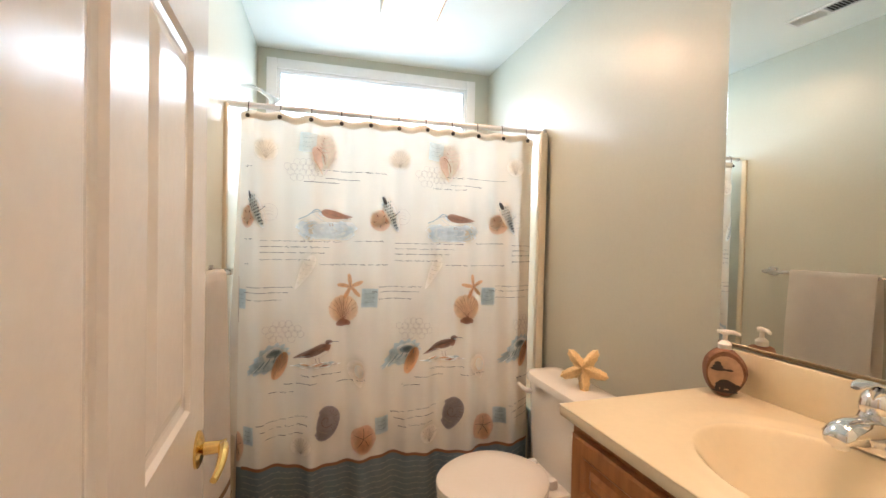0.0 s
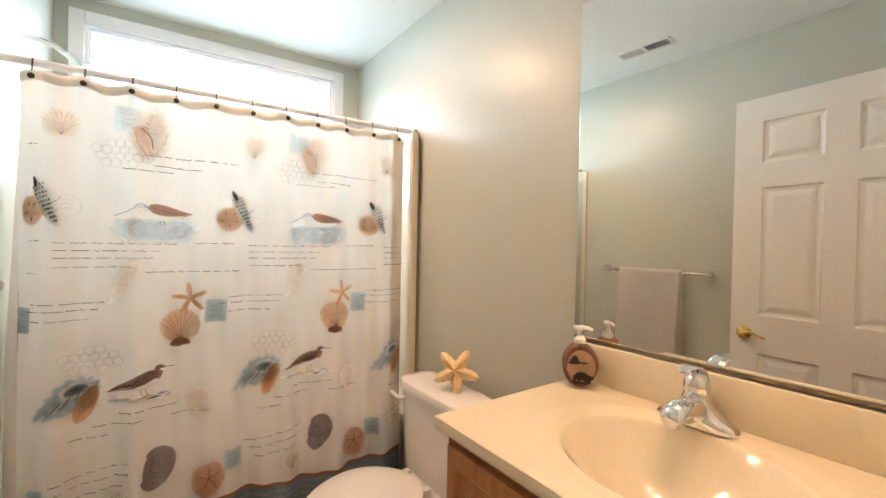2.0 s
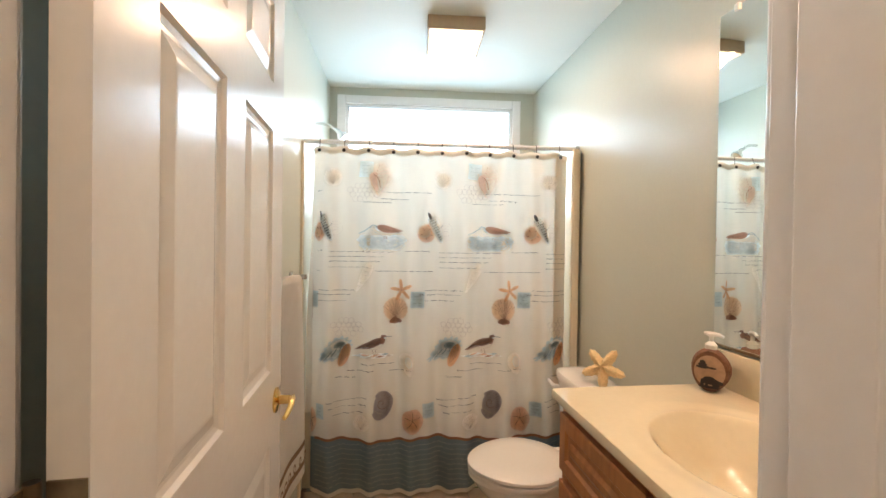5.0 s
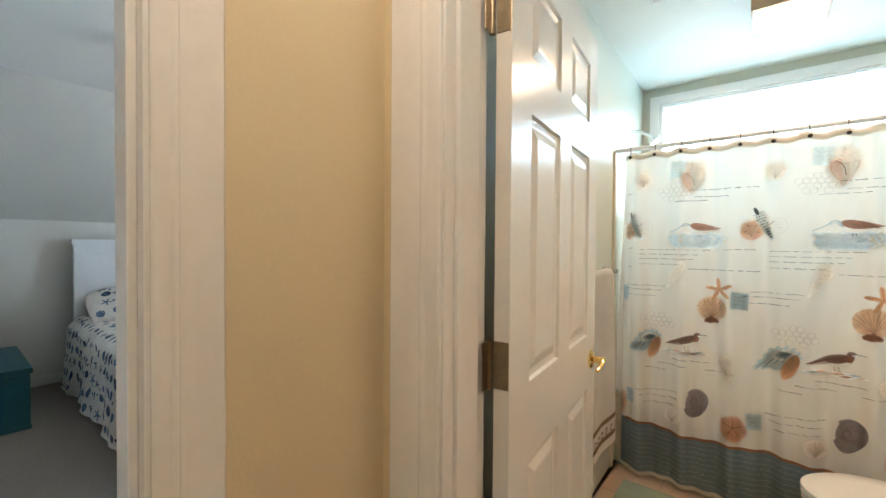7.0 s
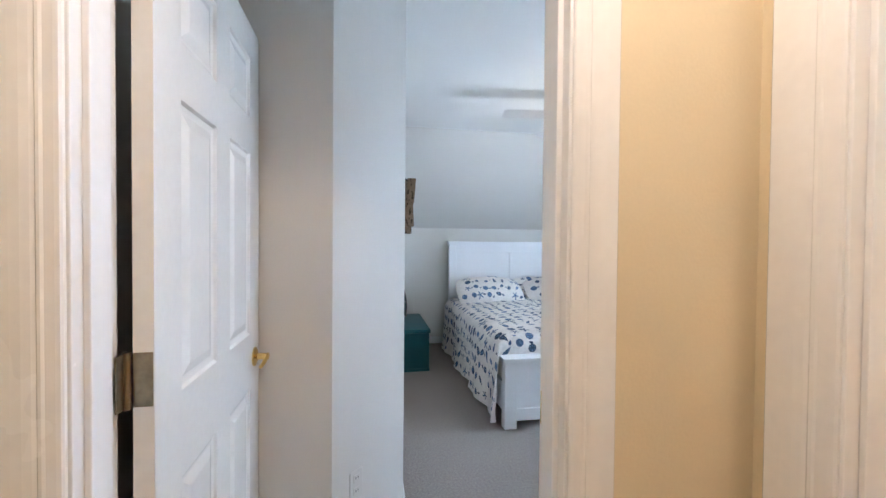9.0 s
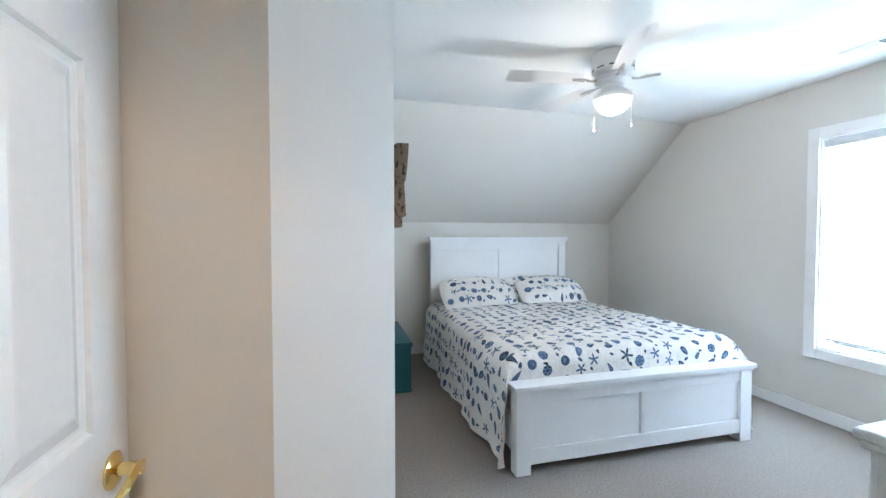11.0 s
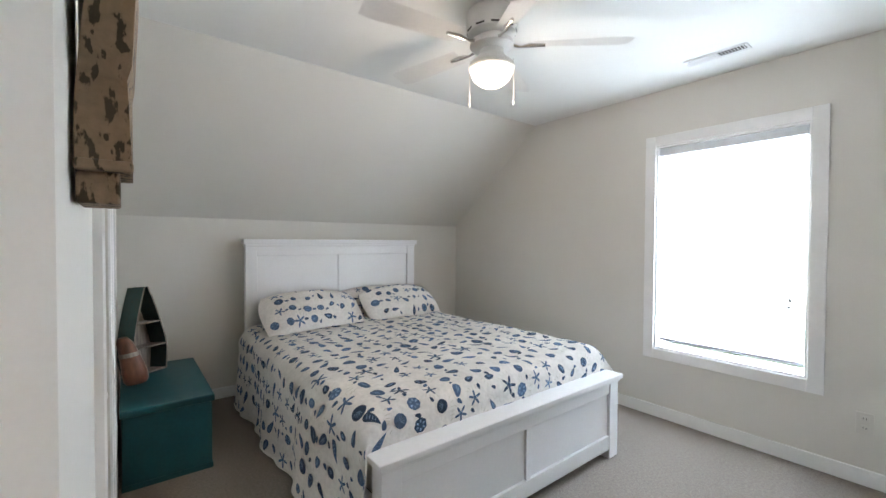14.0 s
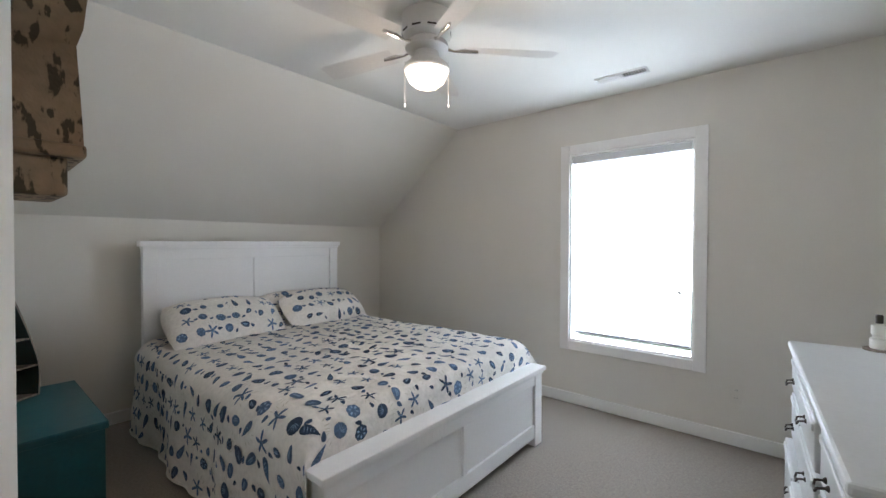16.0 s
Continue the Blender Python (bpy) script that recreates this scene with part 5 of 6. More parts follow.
towel = empty("towel", "folded white towel with a brown woven border", "towel")


def towel_at(u, v):
    """u across the towel, v along it from the back hem over the bar to the front hem."""
    s = v * 1.50 - 0.62
    y = -0.25 - 0.36 * u + 0.010 * math.sin(s * 4)
    if s < -0.02:
        x, z = 0.041 - 0.004 * math.sin(u * 9), 1.178 + s
    elif s > 0.02:
        d = s - 0.02
        x, z = 0.083 + 0.005 * math.sin(u * 7 + 1) * min(1, d * 2) + 0.024 * d, 1.176 - d
    else:
        a = (s + 0.02) / 0.04 * math.pi
        x, z = 0.062 - 0.021 * math.cos(a), 1.177 + 0.010 * math.sin(a)
    return Vector((x, y, z))


for nm, mat_, v0, v1, lab in (("cloth", TOWEL, 0.0, 0.905, ""), ("border", TOWEL_BAND, 0.9052, 0.92, "brown stripe"), ("cloth", TOWEL, 0.9202, 0.958, ""), ("border", TOWEL_BAND, 0.9582, 0.973, "brown stripe"), ("cloth", TOWEL, 0.9732, 1.0, "")):
    bm = bmesh.new()
    grid(bm, 26, max(4, int(90 * (v1 - v0))), lambda u, v: towel_at(u, v0 + (v1 - v0) * v))
    bmesh.ops.solidify(bm, geom=list(bm.faces), thickness=0.007)
    part(nm, bm, mat_, towel, lab, True)
bm = bmesh.new()
for k in range(6):
    c = towel_at((k + 0.5) / 6, 0.939)
    grid(bm, 16, 2, lambda u, v: Vector((c.x + 0.0085, c.y + 0.017 * math.cos(u * math.tau) * (0.55 + 0.45 * v), c.z + 0.019 * math.sin(u * math.tau) * (0.55 + 0.45 * v))), True)
part("woven_motif", bm, TOWEL_BAND, towel, "brown woven shell motifs")["kind"] = "stuff"

for ob in (bar, towel):
    settle(ob, Matrix.Translation((0.025, -0.10, 0.002)))

# ceramic cup in a wall bracket, with a chrome ring above it
CX, CY = 1.10, -1.750
cup = empty("toothbrush_cup", "white ceramic cup with a brown shell print in a wall bracket", "cup", Matrix.Translation((CX, CY, 1.25)) @ Matrix.Scale(0.72, 4) @ Matrix.Translation((-CX, -CY, -1.25)))
part("bowl", lathe(bmesh.new(), [(0.019, 1.224), (0.028, 1.230), (0.036, 1.245), (0.0385, 1.262), (0.037, 1.276), (0.034, 1.281), (0.041, 1.286), (0.039, 1.288), (0.031, 1.281), (0.033, 1.262), (0, 1.24)], 36, (CX, CY, 0), False), PORCELAIN, cup, "", True)
part("rim_ring", lathe(bmesh.new(), [(0.024, 1.287), (0.028, 1.2915), (0.024, 1.2915)], 28, (CX, CY, 0), False), PORCELAIN, cup, "", True)
bm = bmesh.new()
grid(bm, 48, 6, lambda u, v: (lambda r: Vector((CX + r * math.cos(u * math.tau), CY + r * math.sin(u * math.tau), 1.226 - 0.020 * v)))((0.017 + 0.011 * math.sin(v * 2.6)) * (1 + 0.10 * v * math.cos(9 * u * math.tau))), True)
part("foot", bm, PORCELAIN, cup, "scalloped foot", True)
bm = bmesh.new()
for k in range(11):
    a = radians(185) + 0.30 * math.cos(k * math.pi / 10)
    h = 0.011 * (1 + 0.3 * math.sin(k * math.pi / 10))
    grid(bm, 3, 3, lambda u, v: (lambda b, q: Vector((CX + q * math.cos(b), CY + q * math.sin(b), 1.256 + h * v)))(a + 0.014 * (u - 0.5) + (0.0 if v > 0.5 else (radians(185) - a) * 0.6 * (1 - v)), 0.0392), False)
part("shell_print", bm, TOWEL_BAND, cup, "brown fan shell print")
part("bracket", boxes(((CX - 0.012, -1.7895, 1.245), (CX + 0.012, CY - 0.030, 1.265)), bevel=0.003), CHROME, cup, "chrome wall bracket")
ring = empty("towel_ring", "slim chrome ring hanging from a wall post", "towel ring")
part("post", tube(bmesh.new(), [(1.15, -1.7895, 1.452), (1.148, -1.765, 1.452), (1.14, -1.722, 1.452)], [0.010, 0.006, 0.007], 14), CHROME, ring, "", True)
part("loop", tube(bmesh.new(), [(1.14 + 0.024 * math.sin(a * math.tau / 24), -1.728 + 0.005 * math.sin(a * math.tau / 24), 1.397 + 0.055 * math.cos(a * math.tau / 24)) for a in range(25)], 0.0042, 10), CHROME, ring, "", True)

settle(ring, Matrix.Translation((-0.04, -0.004, 0.002)))

# bath mat
bm = bmesh.new()
grid(bm, 60, 30, lambda u, v: Vector((0.12 + 0.75 * u, -0.55 + 0.42 * v, 0.004 + 0.014 * (1 - (2 * u - 1) ** 10) * (1 - (2 * v - 1) ** 10) + 0.003 * noise.noise(Vector((u * 30, v * 18, 0))))))
tagged(part("bath_mat", bm, MAT_GREEN, None, "", True), "soft sage green bath mat on the tile floor", "bath mat")

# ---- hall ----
# unseen fixture, its shape made up, added to carry the warm hall lamp
hl = empty("added_hall_light", "round hall ceiling light, unseen, added to carry the hall lamp", "ceiling light")
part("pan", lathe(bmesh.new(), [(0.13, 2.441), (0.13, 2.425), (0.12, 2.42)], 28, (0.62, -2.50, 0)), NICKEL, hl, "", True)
part("dome", lathe(bmesh.new(), [(0.125, 2.42), (0.12, 2.38), (0.09, 2.345), (0.04, 2.33), (0, 2.328)], 28, (0.62, -2.50, 0), False), BATH_LAMP_GLASS, hl, "glowing dome of the added fixture", True).visible_shadow = False

# ---- bedroom ----
# window shade
shade = empty("window_shade", "white translucent shade drawn down to the window sill", "window shade")
# head rail coloured grey for the shade it has against the bright window
part("head_rail", boxes(((-2.012, 0.652, 1.955), (-1.168, 0.70, 2.012)), bevel=0.006), material("backlit_head_rail", (0.62, 0.63, 0.66), 0.5), shade, "head rail greyed as if backlit")
bm = bmesh.new()
grid(bm, 3, 120, lambda u, v: Vector((-2.006 + 0.832 * u, 0.682 + (0.0015 if round(v * 119) % 2 else -0.0015), 0.596 + 1.36 * v)))
part("pleated_cloth", bm, SHADE, shade)
# bottom rail's grey also stands for backlit shade
part("bottom_rail", boxes(((-2.008, 0.668, 0.580), (-1.172, 0.694, 0.598)), bevel=0.004), material("backlit_rail", (0.45, 0.46, 0.48), 0.4), shade, "bottom rail greyed as if backlit")
for dx, dz in ((0, 0), (0.006, -0.012), (-0.002, -0.05)):
    part("cord_clip", boxes(((-1.255 + dx, 0.668, 0.962 + dz), (-1.235 + dx, 0.674, 0.976 + dz)), bevel=0.002), IRON, shade, "small dark cord clip")

# wall outlets


def outlet(name, m, label):
    ob = empty(name, label, "outlet", m)
    part("plate", boxes(((-0.035, -0.005, -0.058), (0.035, 0.0, 0.058)), bevel=0.003), IVORY, ob)
    for z in (-0.026, 0.026):
        part("socket", boxes(((-0.017, -0.0075, z - 0.015), (0.017, -0.0052, z + 0.015)), bevel=0.001), IVORY, ob)
        for dx in (-0.006, 0.006):
            part("slot", boxes(((dx - 0.0012, -0.0084, z - 0.004), (dx + 0.0012, -0.0074, z + 0.006))), IRON, ob)
    return ob


outlet("outlet", pose(-0.91, 0.6448, 0.338), "white duplex outlet on the window wall")
outlet("outlet", pose(-0.872, -2.766, 0.325, 0, 0, 135), "white duplex outlet on the angled wall")

# bed
bed = empty("bed_frame", "white wooden panel bed frame", "bed")
HX = -4.13
Y0, Y1 = -1.768, -0.108
part("headboard_cap", boxes(((HX - 0.075, Y0, 1.282), (HX + 0.02, Y1, 1.322)), ((HX - 0.065, Y0 + 0.015, 1.262), (HX + 0.008, Y1 - 0.015, 1.283)), bevel=0.004), BED_WHITE, bed)
for y in (Y0 + 0.018, Y1 - 0.108):
    part("headboard_post", boxes(((HX - 0.055, y, 0.0), (HX, y + 0.09, 1.263)), bevel=0.004), BED_WHITE, bed)
part("headboard_rail", boxes(((HX - 0.05, Y0 + 0.108, 1.185), (HX - 0.004, Y1 - 0.108, 1.263)), bevel=0.003), BED_WHITE, bed)
part("headboard_rail", boxes(((HX - 0.05, Y0 + 0.108, 0.40), (HX - 0.004, Y1 - 0.108, 0.52)), bevel=0.003), BED_WHITE, bed)
part("headboard_stile", boxes(((HX - 0.05, -0.965, 0.52), (HX - 0.004, -0.935, 1.185)), bevel=0.003), BED_WHITE, bed)
for a, b in ((Y0 + 0.108, -0.965), (-0.935, Y1 - 0.108)):
    part("headboard_panel", boxes(((HX - 0.04, a, 0.52), (HX - 0.018, b, 1.185))), BED_WHITE, bed)
FX = -1.895
Y0, Y1 = -1.795, -0.105
part("footboard_cap", boxes(((FX - 0.095, Y0 - 0.002, 0.478), (FX + 0.022, Y1, 0.506)), ((FX - 0.08, Y0 + 0.012, 0.462), (FX + 0.01, Y1 - 0.012, 0.479)), bevel=0.004), BED_WHITE, bed)
for y in (Y0 + 0.016, Y1 - 0.106):
    part("footboard_post", boxes(((FX - 0.075, y, 0.0), (FX, y + 0.09, 0.463)), bevel=0.004), BED_WHITE, bed)
part("footboard_rail", boxes(((FX - 0.05, Y0 + 0.106, 0.395), (FX - 0.005, Y1 - 0.106, 0.463)), bevel=0.003), BED_WHITE, bed)
part("footboard_rail", boxes(((FX - 0.05, Y0 + 0.106, 0.055), (FX - 0.005, Y1 - 0.106, 0.14)), bevel=0.003), BED_WHITE, bed)
part("footboard_stile", boxes(((FX - 0.05, -0.968, 0.14), (FX - 0.006, -0.932, 0.395)), bevel=0.003), BED_WHITE, bed)
for a, b in ((Y0 + 0.106, -0.968), (-0.932, Y1 - 0.106)):
    part("footboard_panel", boxes(((FX - 0.04, a, 0.14), (FX - 0.02, b, 0.395))), BED_WHITE, bed)
for y in (Y0 + 0.03, Y1 - 0.06):
    part("side_rail", boxes(((HX, y, 0.10), (FX - 0.075, y + 0.03, 0.30)), bevel=0.003), BED_WHITE, bed)
tagged(part("mattress", boxes(((HX + 0.005, Y0 + 0.075, 0.25), (FX - 0.10, Y1 - 0.075, 0.565)), bevel=0.05), TOWEL, None, "", True), "white mattress under the quilt", "mattress")

quilt = empty("quilt", "white quilt printed with navy shells and starfish", "quilt")
QX0, QXE, QY, QZ, HALF, RAD = HX + 0.06, -2.078, -0.95, 0.628, 0.862, 0.12
FOOT_R = 0.092
QX1 = QXE + FOOT_R * math.pi / 2 + 0.085    # the cloth rounds over the foot and tucks in behind the footboard


def quilt_at(x, s, out=0.0):
    """A point on the quilt: x along the bed, s across it, both measured over the edges."""
    side = -1 if s < 0 else 1
    a = abs(s)
    flat = HALF - RAD
    arc = RAD * math.pi / 2
    t = min(1.0, (x - QX0) / (QXE + FOOT_R - QX0))
    pad = 0.005 * math.sin(x * 30 + 2 * math.sin(s * 9)) * math.sin(s * 30 + 2 * math.sin(x * 8)) + 0.009 * noise.noise(Vector((x * 2.2, s * 2.2, 3.0)))
    if a < flat:
        y, z, ny, nz = a, QZ + 0.018 * math.cos(a / flat * 1.5) + 0.016 * max(0.0, t) ** 2 + (0.02 * (a / flat) ** 2 if side > 0 else 0.0), 0.0, 1.0
    elif a < flat + arc:
        q = (a - flat) / RAD
        y, z, ny, nz = flat + RAD * math.sin(q), QZ - RAD + RAD * math.cos(q) + (0.016 * max(0.0, t) ** 2 + (0.02 if side > 0 else 0.0)) * math.cos(q), math.sin(q), math.cos(q)
    else:
        d = a - flat - arc
        wave = 0.022 * math.sin(x * 9.0 + side) * min(1, d * 3) + 0.010 * math.sin(x * 23) * min(1, d * 2)
        y, z, ny, nz = HALF + wave + 0.05 * d, QZ - RAD - d, 1.0, 0.0
    o = out + pad
    over, fall, nx = x - QXE, 0.0, 0.0
    if over > 0:
        q = min(over / FOOT_R, math.pi / 2)
        fall = FOOT_R * (1 - math.cos(q)) + max(0.0, over - FOOT_R * math.pi / 2)
        nx = math.sin(q)
        x = QXE + FOOT_R * nx
    x += 0.045 * max(0.0, t) ** 8 * min(1.0, max(0.0, (a - flat) / 0.25)) * (1 - nz)
    nx *= nz
    nz2 = nz * math.sqrt(max(0.0, 1 - nx * nx))
    return Vector((x + 0.6 * o * nx, QY + side * (y + o * ny), z + o * nz2 - fall * nz))


SMAX = HALF - RAD + RAD * math.pi / 2 + 0.465
bm = bmesh.new()
grid(bm, 150, 190, lambda u, v: quilt_at(QX0 + (QX1 - QX0) * u, -SMAX + 2 * SMAX * v))
part("cloth", bm, QUILT, quilt, "", True)
for s_ in (-SMAX, SMAX):
    part("hem", tube(bmesh.new(), [quilt_at(QX0 + (QX1 - QX0) * k / 80, s_) for k in range(81)], 0.006, 6), QUILT, quilt, "stitched hem", True)


def print_shapes(place, bounds, step, dark, pale, coral, rng, r0=0.034):
    """Scatters printed shells and starfish over a cloth; place(u, v, out) is a point on it."""
    def shape_on(bm_, cu, cv, f, rot, out, n=22, rings=2):
        c, s = math.cos(rot), math.sin(rot)
        last, mid = None, bm_.verts.new(place(cu, cv, out))
        for r in range(1, rings + 1):
            row = []
            for k in range(n):
                dx, dz = f(k * math.tau / n)
                dx, dz = dx * r / rings, dz * r / rings
                row.append(bm_.verts.new(place(cu + dx * c - dz * s, cv + dx * s + dz * c, out)))
            for k in range(n):
                j = (k + 1) % n
                bm_.faces.new((mid, row[k], row[j]) if last is None else (last[k], row[k], row[j], last[j]))
            last = row
    u0, u1, v0, v1 = bounds
    nu, nv = int((u1 - u0) / step), int((v1 - v0) / step)
    for i in range(nu):
        for j in range(nv):
            cu = u0 + (i + 0.5 + (0.5 if j % 2 else 0) + rng.uniform(-0.16, 0.16)) * (u1 - u0) / nu
            cv = v0 + (j + 0.5 + rng.uniform(-0.16, 0.16)) * (v1 - v0) / nv
            if not (u0 + 0.045 < cu < u1 - 0.045 and v0 + 0.045 < cv < v1 - 0.045):
                continue
            rot, kind, r = rng.uniform(0, 6.28), rng.random(), r0 * rng.uniform(0.8, 1.25)
            if kind < 0.22:
                shape_on(dark, cu, cv, star5(r * 1.35, 0.22), rot, 0.0034, 40)
                for k in range(5):
                    a = rot + math.pi / 2 + k * math.tau / 5
                    shape_on(pale, cu + 0.35 * r * math.cos(a), cv + 0.35 * r * math.sin(a), oval(r * 0.26, r * 0.05), a, 0.0052, 8, 1)
            elif kind < 0.40:
                shape_on(dark, cu, cv, fan(r * 1.2), rot, 0.0034, 36)
                for k in range(5):
                    a = radians(40 + 25 * k)
                    shape_on(pale, cu + 0.5 * r * (math.cos(a) * math.cos(rot) - math.sin(a) * math.sin(rot)), cv + 0.5 * r * (math.cos(a) * math.sin(rot) + math.sin(a) * math.cos(rot)), oval(r * 0.42, r * 0.045), a + rot, 0.0052, 8, 1)
            elif kind < 0.66:
                shape_on(dark, cu, cv, oval(r * 0.98, r * 0.58, 0.08, 3), rot, 0.0034)
                shape_on(pale, cu, cv, oval(r * 0.62, r * 0.10), rot, 0.0052, 12, 1)
                shape_on(pale, cu - 0.22 * r * math.sin(rot), cv + 0.22 * r * math.cos(rot), oval(r * 0.42, r * 0.06), rot, 0.0052, 12, 1)
            elif kind < 0.84:
                shape_on(dark, cu, cv, lambda a, r=r: (r * 1.35 * math.cos(a), r * 0.42 * math.sin(a) * (1 + 0.75 * math.cos(a))), rot, 0.0034)
                for k in range(4):
                    d = (-0.5 + 0.4 * k) * r
                    shape_on(pale, cu + d * math.cos(rot), cv + d * math.sin(rot), oval(r * 0.05, r * (0.12 + 0.07 * k)), rot + 0.35, 0.0052, 8, 1)
            else:
                shape_on(dark, cu, cv, oval(r * 0.92, r * 0.88, 0.05, 7), rot, 0.0034, 28)
                for k in range(6):
                    a = k * math.tau / 6
                    shape_on(pale, cu + 0.5 * r * math.cos(a), cv + 0.5 * r * math.sin(a), oval(r * 0.2, r * 0.13), a, 0.0052, 10, 1)
            if rng.random() < 0.6:
                # small filler shell between the large ones
                shape_on(dark, cu + 0.5 * (u1 - u0) / nu, cv + rng.uniform(-0.35, 0.35) * step, oval(r * 0.48, r * 0.28, 0.1, 3), rng.uniform(0, 6.28), 0.0034, 14) if cu + 0.5 * (u1 - u0) / nu < u1 - 0.03 else None
            if rng.random() < 0.6:
                a0 = rng.uniform(0, 6.28)
                for k in range(4):
                    a = a0 + (k - 1.5) * 0.4
                    d = r * 1.75
                    qu, qv = cu + d * math.cos(a), cv + d * math.sin(a)
                    if u0 + 0.05 < qu < u1 - 0.05 and v0 + 0.05 < qv < v1 - 0.05:
                        shape_on(coral, qu, qv, oval(r * 0.42, r * 0.055), a + 0.3, 0.0028, 8, 1)


dark, pale, coral = bmesh.new(), bmesh.new(), bmesh.new()
print_shapes(lambda u, v, o: quilt_at(min(u, QX1 - 0.001), v, o), (QX0, QX1 + 0.05, -SMAX, SMAX), 0.106, dark, pale, coral, random.Random(11), 0.031)
part("print_navy", dark, QUILT_INK, quilt, "navy printed shells")["kind"] = "stuff"
part("print_blue", pale, QUILT_INK_PALE, quilt, "pale blue printed detail")["kind"] = "stuff"
part("print_coral", coral, QUILT_CORAL, quilt, "faint sand-coloured coral print")["kind"] = "stuff"


def pillow(name, m, w, h, t, label, seed):
    """A plump pillow lying in its own xy plane."""
    ob = empty(name, label, "pillow", m)

    def at(u, v, side, out=0.0):
        e = (1 - abs(2 * u - 1) ** 3.2) * (1 - abs(2 * v - 1) ** 3.2)
        pinch = 1 - 0.06 * (2 * v - 1) ** 2
        pinch2 = 1 - (0.26 if v > 0.5 else 0.04) * (2 * u - 1) ** 2
        k = 0.012 * noise.noise(Vector((u * 4, v * 4, seed)))
        return Vector(((u - 0.5) * w * pinch, (v - 0.5) * h * pinch2, side * (t * max(e, 0) ** 0.6 + k * max(e, 0) + (out if e > 0.02 else out * 0.5))))
    bm = bmesh.new()
    for side in (1, -1):
        grid(bm, 34, 26, lambda u, v: at(u, v, side))
    bmesh.ops.remove_doubles(bm, verts=bm.verts, dist=0.0015)
    part("case", bm, QUILT, ob, "", True)
    a, b, c = bmesh.new(), bmesh.new(), bmesh.new()
    print_shapes(lambda u, v, o: at(min(max(u / w + 0.5, 0.01), 0.99), min(max(v / h + 0.5, 0.01), 0.99), 1, o), (-w / 2, w / 2, -h / 2, h / 2), 0.094, a, b, c, random.Random(seed), 0.029)
    part("print_navy", a, QUILT_INK, ob)["kind"] = "stuff"
    part("print_blue", b, QUILT_INK_PALE, ob)["kind"] = "stuff"
    part("print_coral", c, QUILT_CORAL, ob)["kind"] = "stuff"
    return ob


pillow("pillow", pose(-3.80, -1.325, 0.742, 36, 0, 90), 0.80, 0.43, 0.108, "plump shell-printed pillow leaning on the headboard", 5)
pillow("pillow", pose(-3.80, -0.505, 0.738, 36, 0, 90), 0.76, 0.43, 0.108, "plump shell-printed pillow leaning on the headboard", 8)
pillow("pillow", pose(-3.96, -1.34, 0.735, 50, 0, 90), 0.68, 0.38, 0.06, "shell-printed pillow half hidden behind the front pillow", 9)
pillow("pillow", pose(-3.96, -0.70, 0.735, 50, 0, 90), 0.68, 0.38, 0.06, "shell-printed pillow half hidden behind the front pillow", 10)

# teal chest
chest = empty("chest", "teal painted wooden blanket chest", "chest")
part("body", boxes(((-4.16, -2.53, 0.0), (-3.262, -2.118, 0.385)), bevel=0.005), TEAL, chest)
part("lid", boxes(((-4.175, -2.538, 0.388), (-3.248, -2.106, 0.426)), bevel=0.006), TEAL, chest)
part("plinth", boxes(((-4.162, -2.532, 0.0), (-3.256, -2.113, 0.03)), bevel=0.003), TEAL, chest)

# boat-shaped shelf leaning on the chest
boat = empty("boat_shelf", "small rowing-boat shelf standing on the chest, worn teal outside", "shelf", pose(-3.97, -2.41, 0.426, -5, 0, 128))
bh, bw, bd = 0.57, 0.122, 0.14


def boat_w(z):
    t = z / bh
    return bw * (0.84 + 0.16 * math.sin(min(t, 0.28) / 0.28 * math.pi / 2) - 0.86 * (max(0.0, t - 0.28) / 0.72) ** 1.35)


bm = bmesh.new()
for side in (1, -1):
    for off, flip in ((0.0, 1), (-0.010, -1)):
        grid(bm, 2, 24, lambda u, v: Vector((side * max(boat_w(bh * v) + off, 0.002), (u - 0.5) * bd, bh * v)))
part("hull", bm, OLD_GREEN, boat, "worn teal hull", True)
bm = bmesh.new()
for side in (1, -1):
    grid(bm, 2, 24, lambda u, v: Vector((side * (boat_w(bh * v) - 0.011 * u), -bd / 2 - 0.001, bh * v)))
part("rim", bm, GREY_WOOD, boat, "grey rim")
bm = bmesh.new()
grid(bm, 2, 24, lambda u, v: Vector(((2 * u - 1) * boat_w(bh * v) * 0.97, bd / 2 - 0.004, bh * v)))
part("back", bm, GREY_WOOD, boat)
for z in (0.004, 0.17, 0.33):
    w = boat_w(z) - 0.008
    part("shelf_board", boxes(((-w, -bd / 2 + 0.003, z - 0.005), (w, bd / 2 - 0.006, z + 0.005))), GREY_WOOD, boat)

# carved wooden bird decoy
decoy = empty("wooden_figure", "carved red-brown wooden figure leaning on the chest", "figurine", Matrix.Translation((-3.72, -2.455, 0.43)) @ pose(0, 0, 0, 0, 8, -112) @ Matrix.Diagonal((1.15, 1.15, 1.05, 1)))
bm = bmesh.new()
prof = [(0.0, 0.0), (0.046, 0.003), (0.056, 0.02), (0.057, 0.07), (0.051, 0.12), (0.046, 0.17), (0.041, 0.21), (0.036, 0.25), (0.022, 0.278), (0.0, 0.285)]
grid(bm, 20, len(prof), lambda u, v: (lambda p: Vector((p[0] * math.cos(u * math.tau) + 0.4 * p[1] * p[1], 0.9 * p[0] * math.sin(u * math.tau), p[1])))(prof[round(v * (len(prof) - 1))]), True)
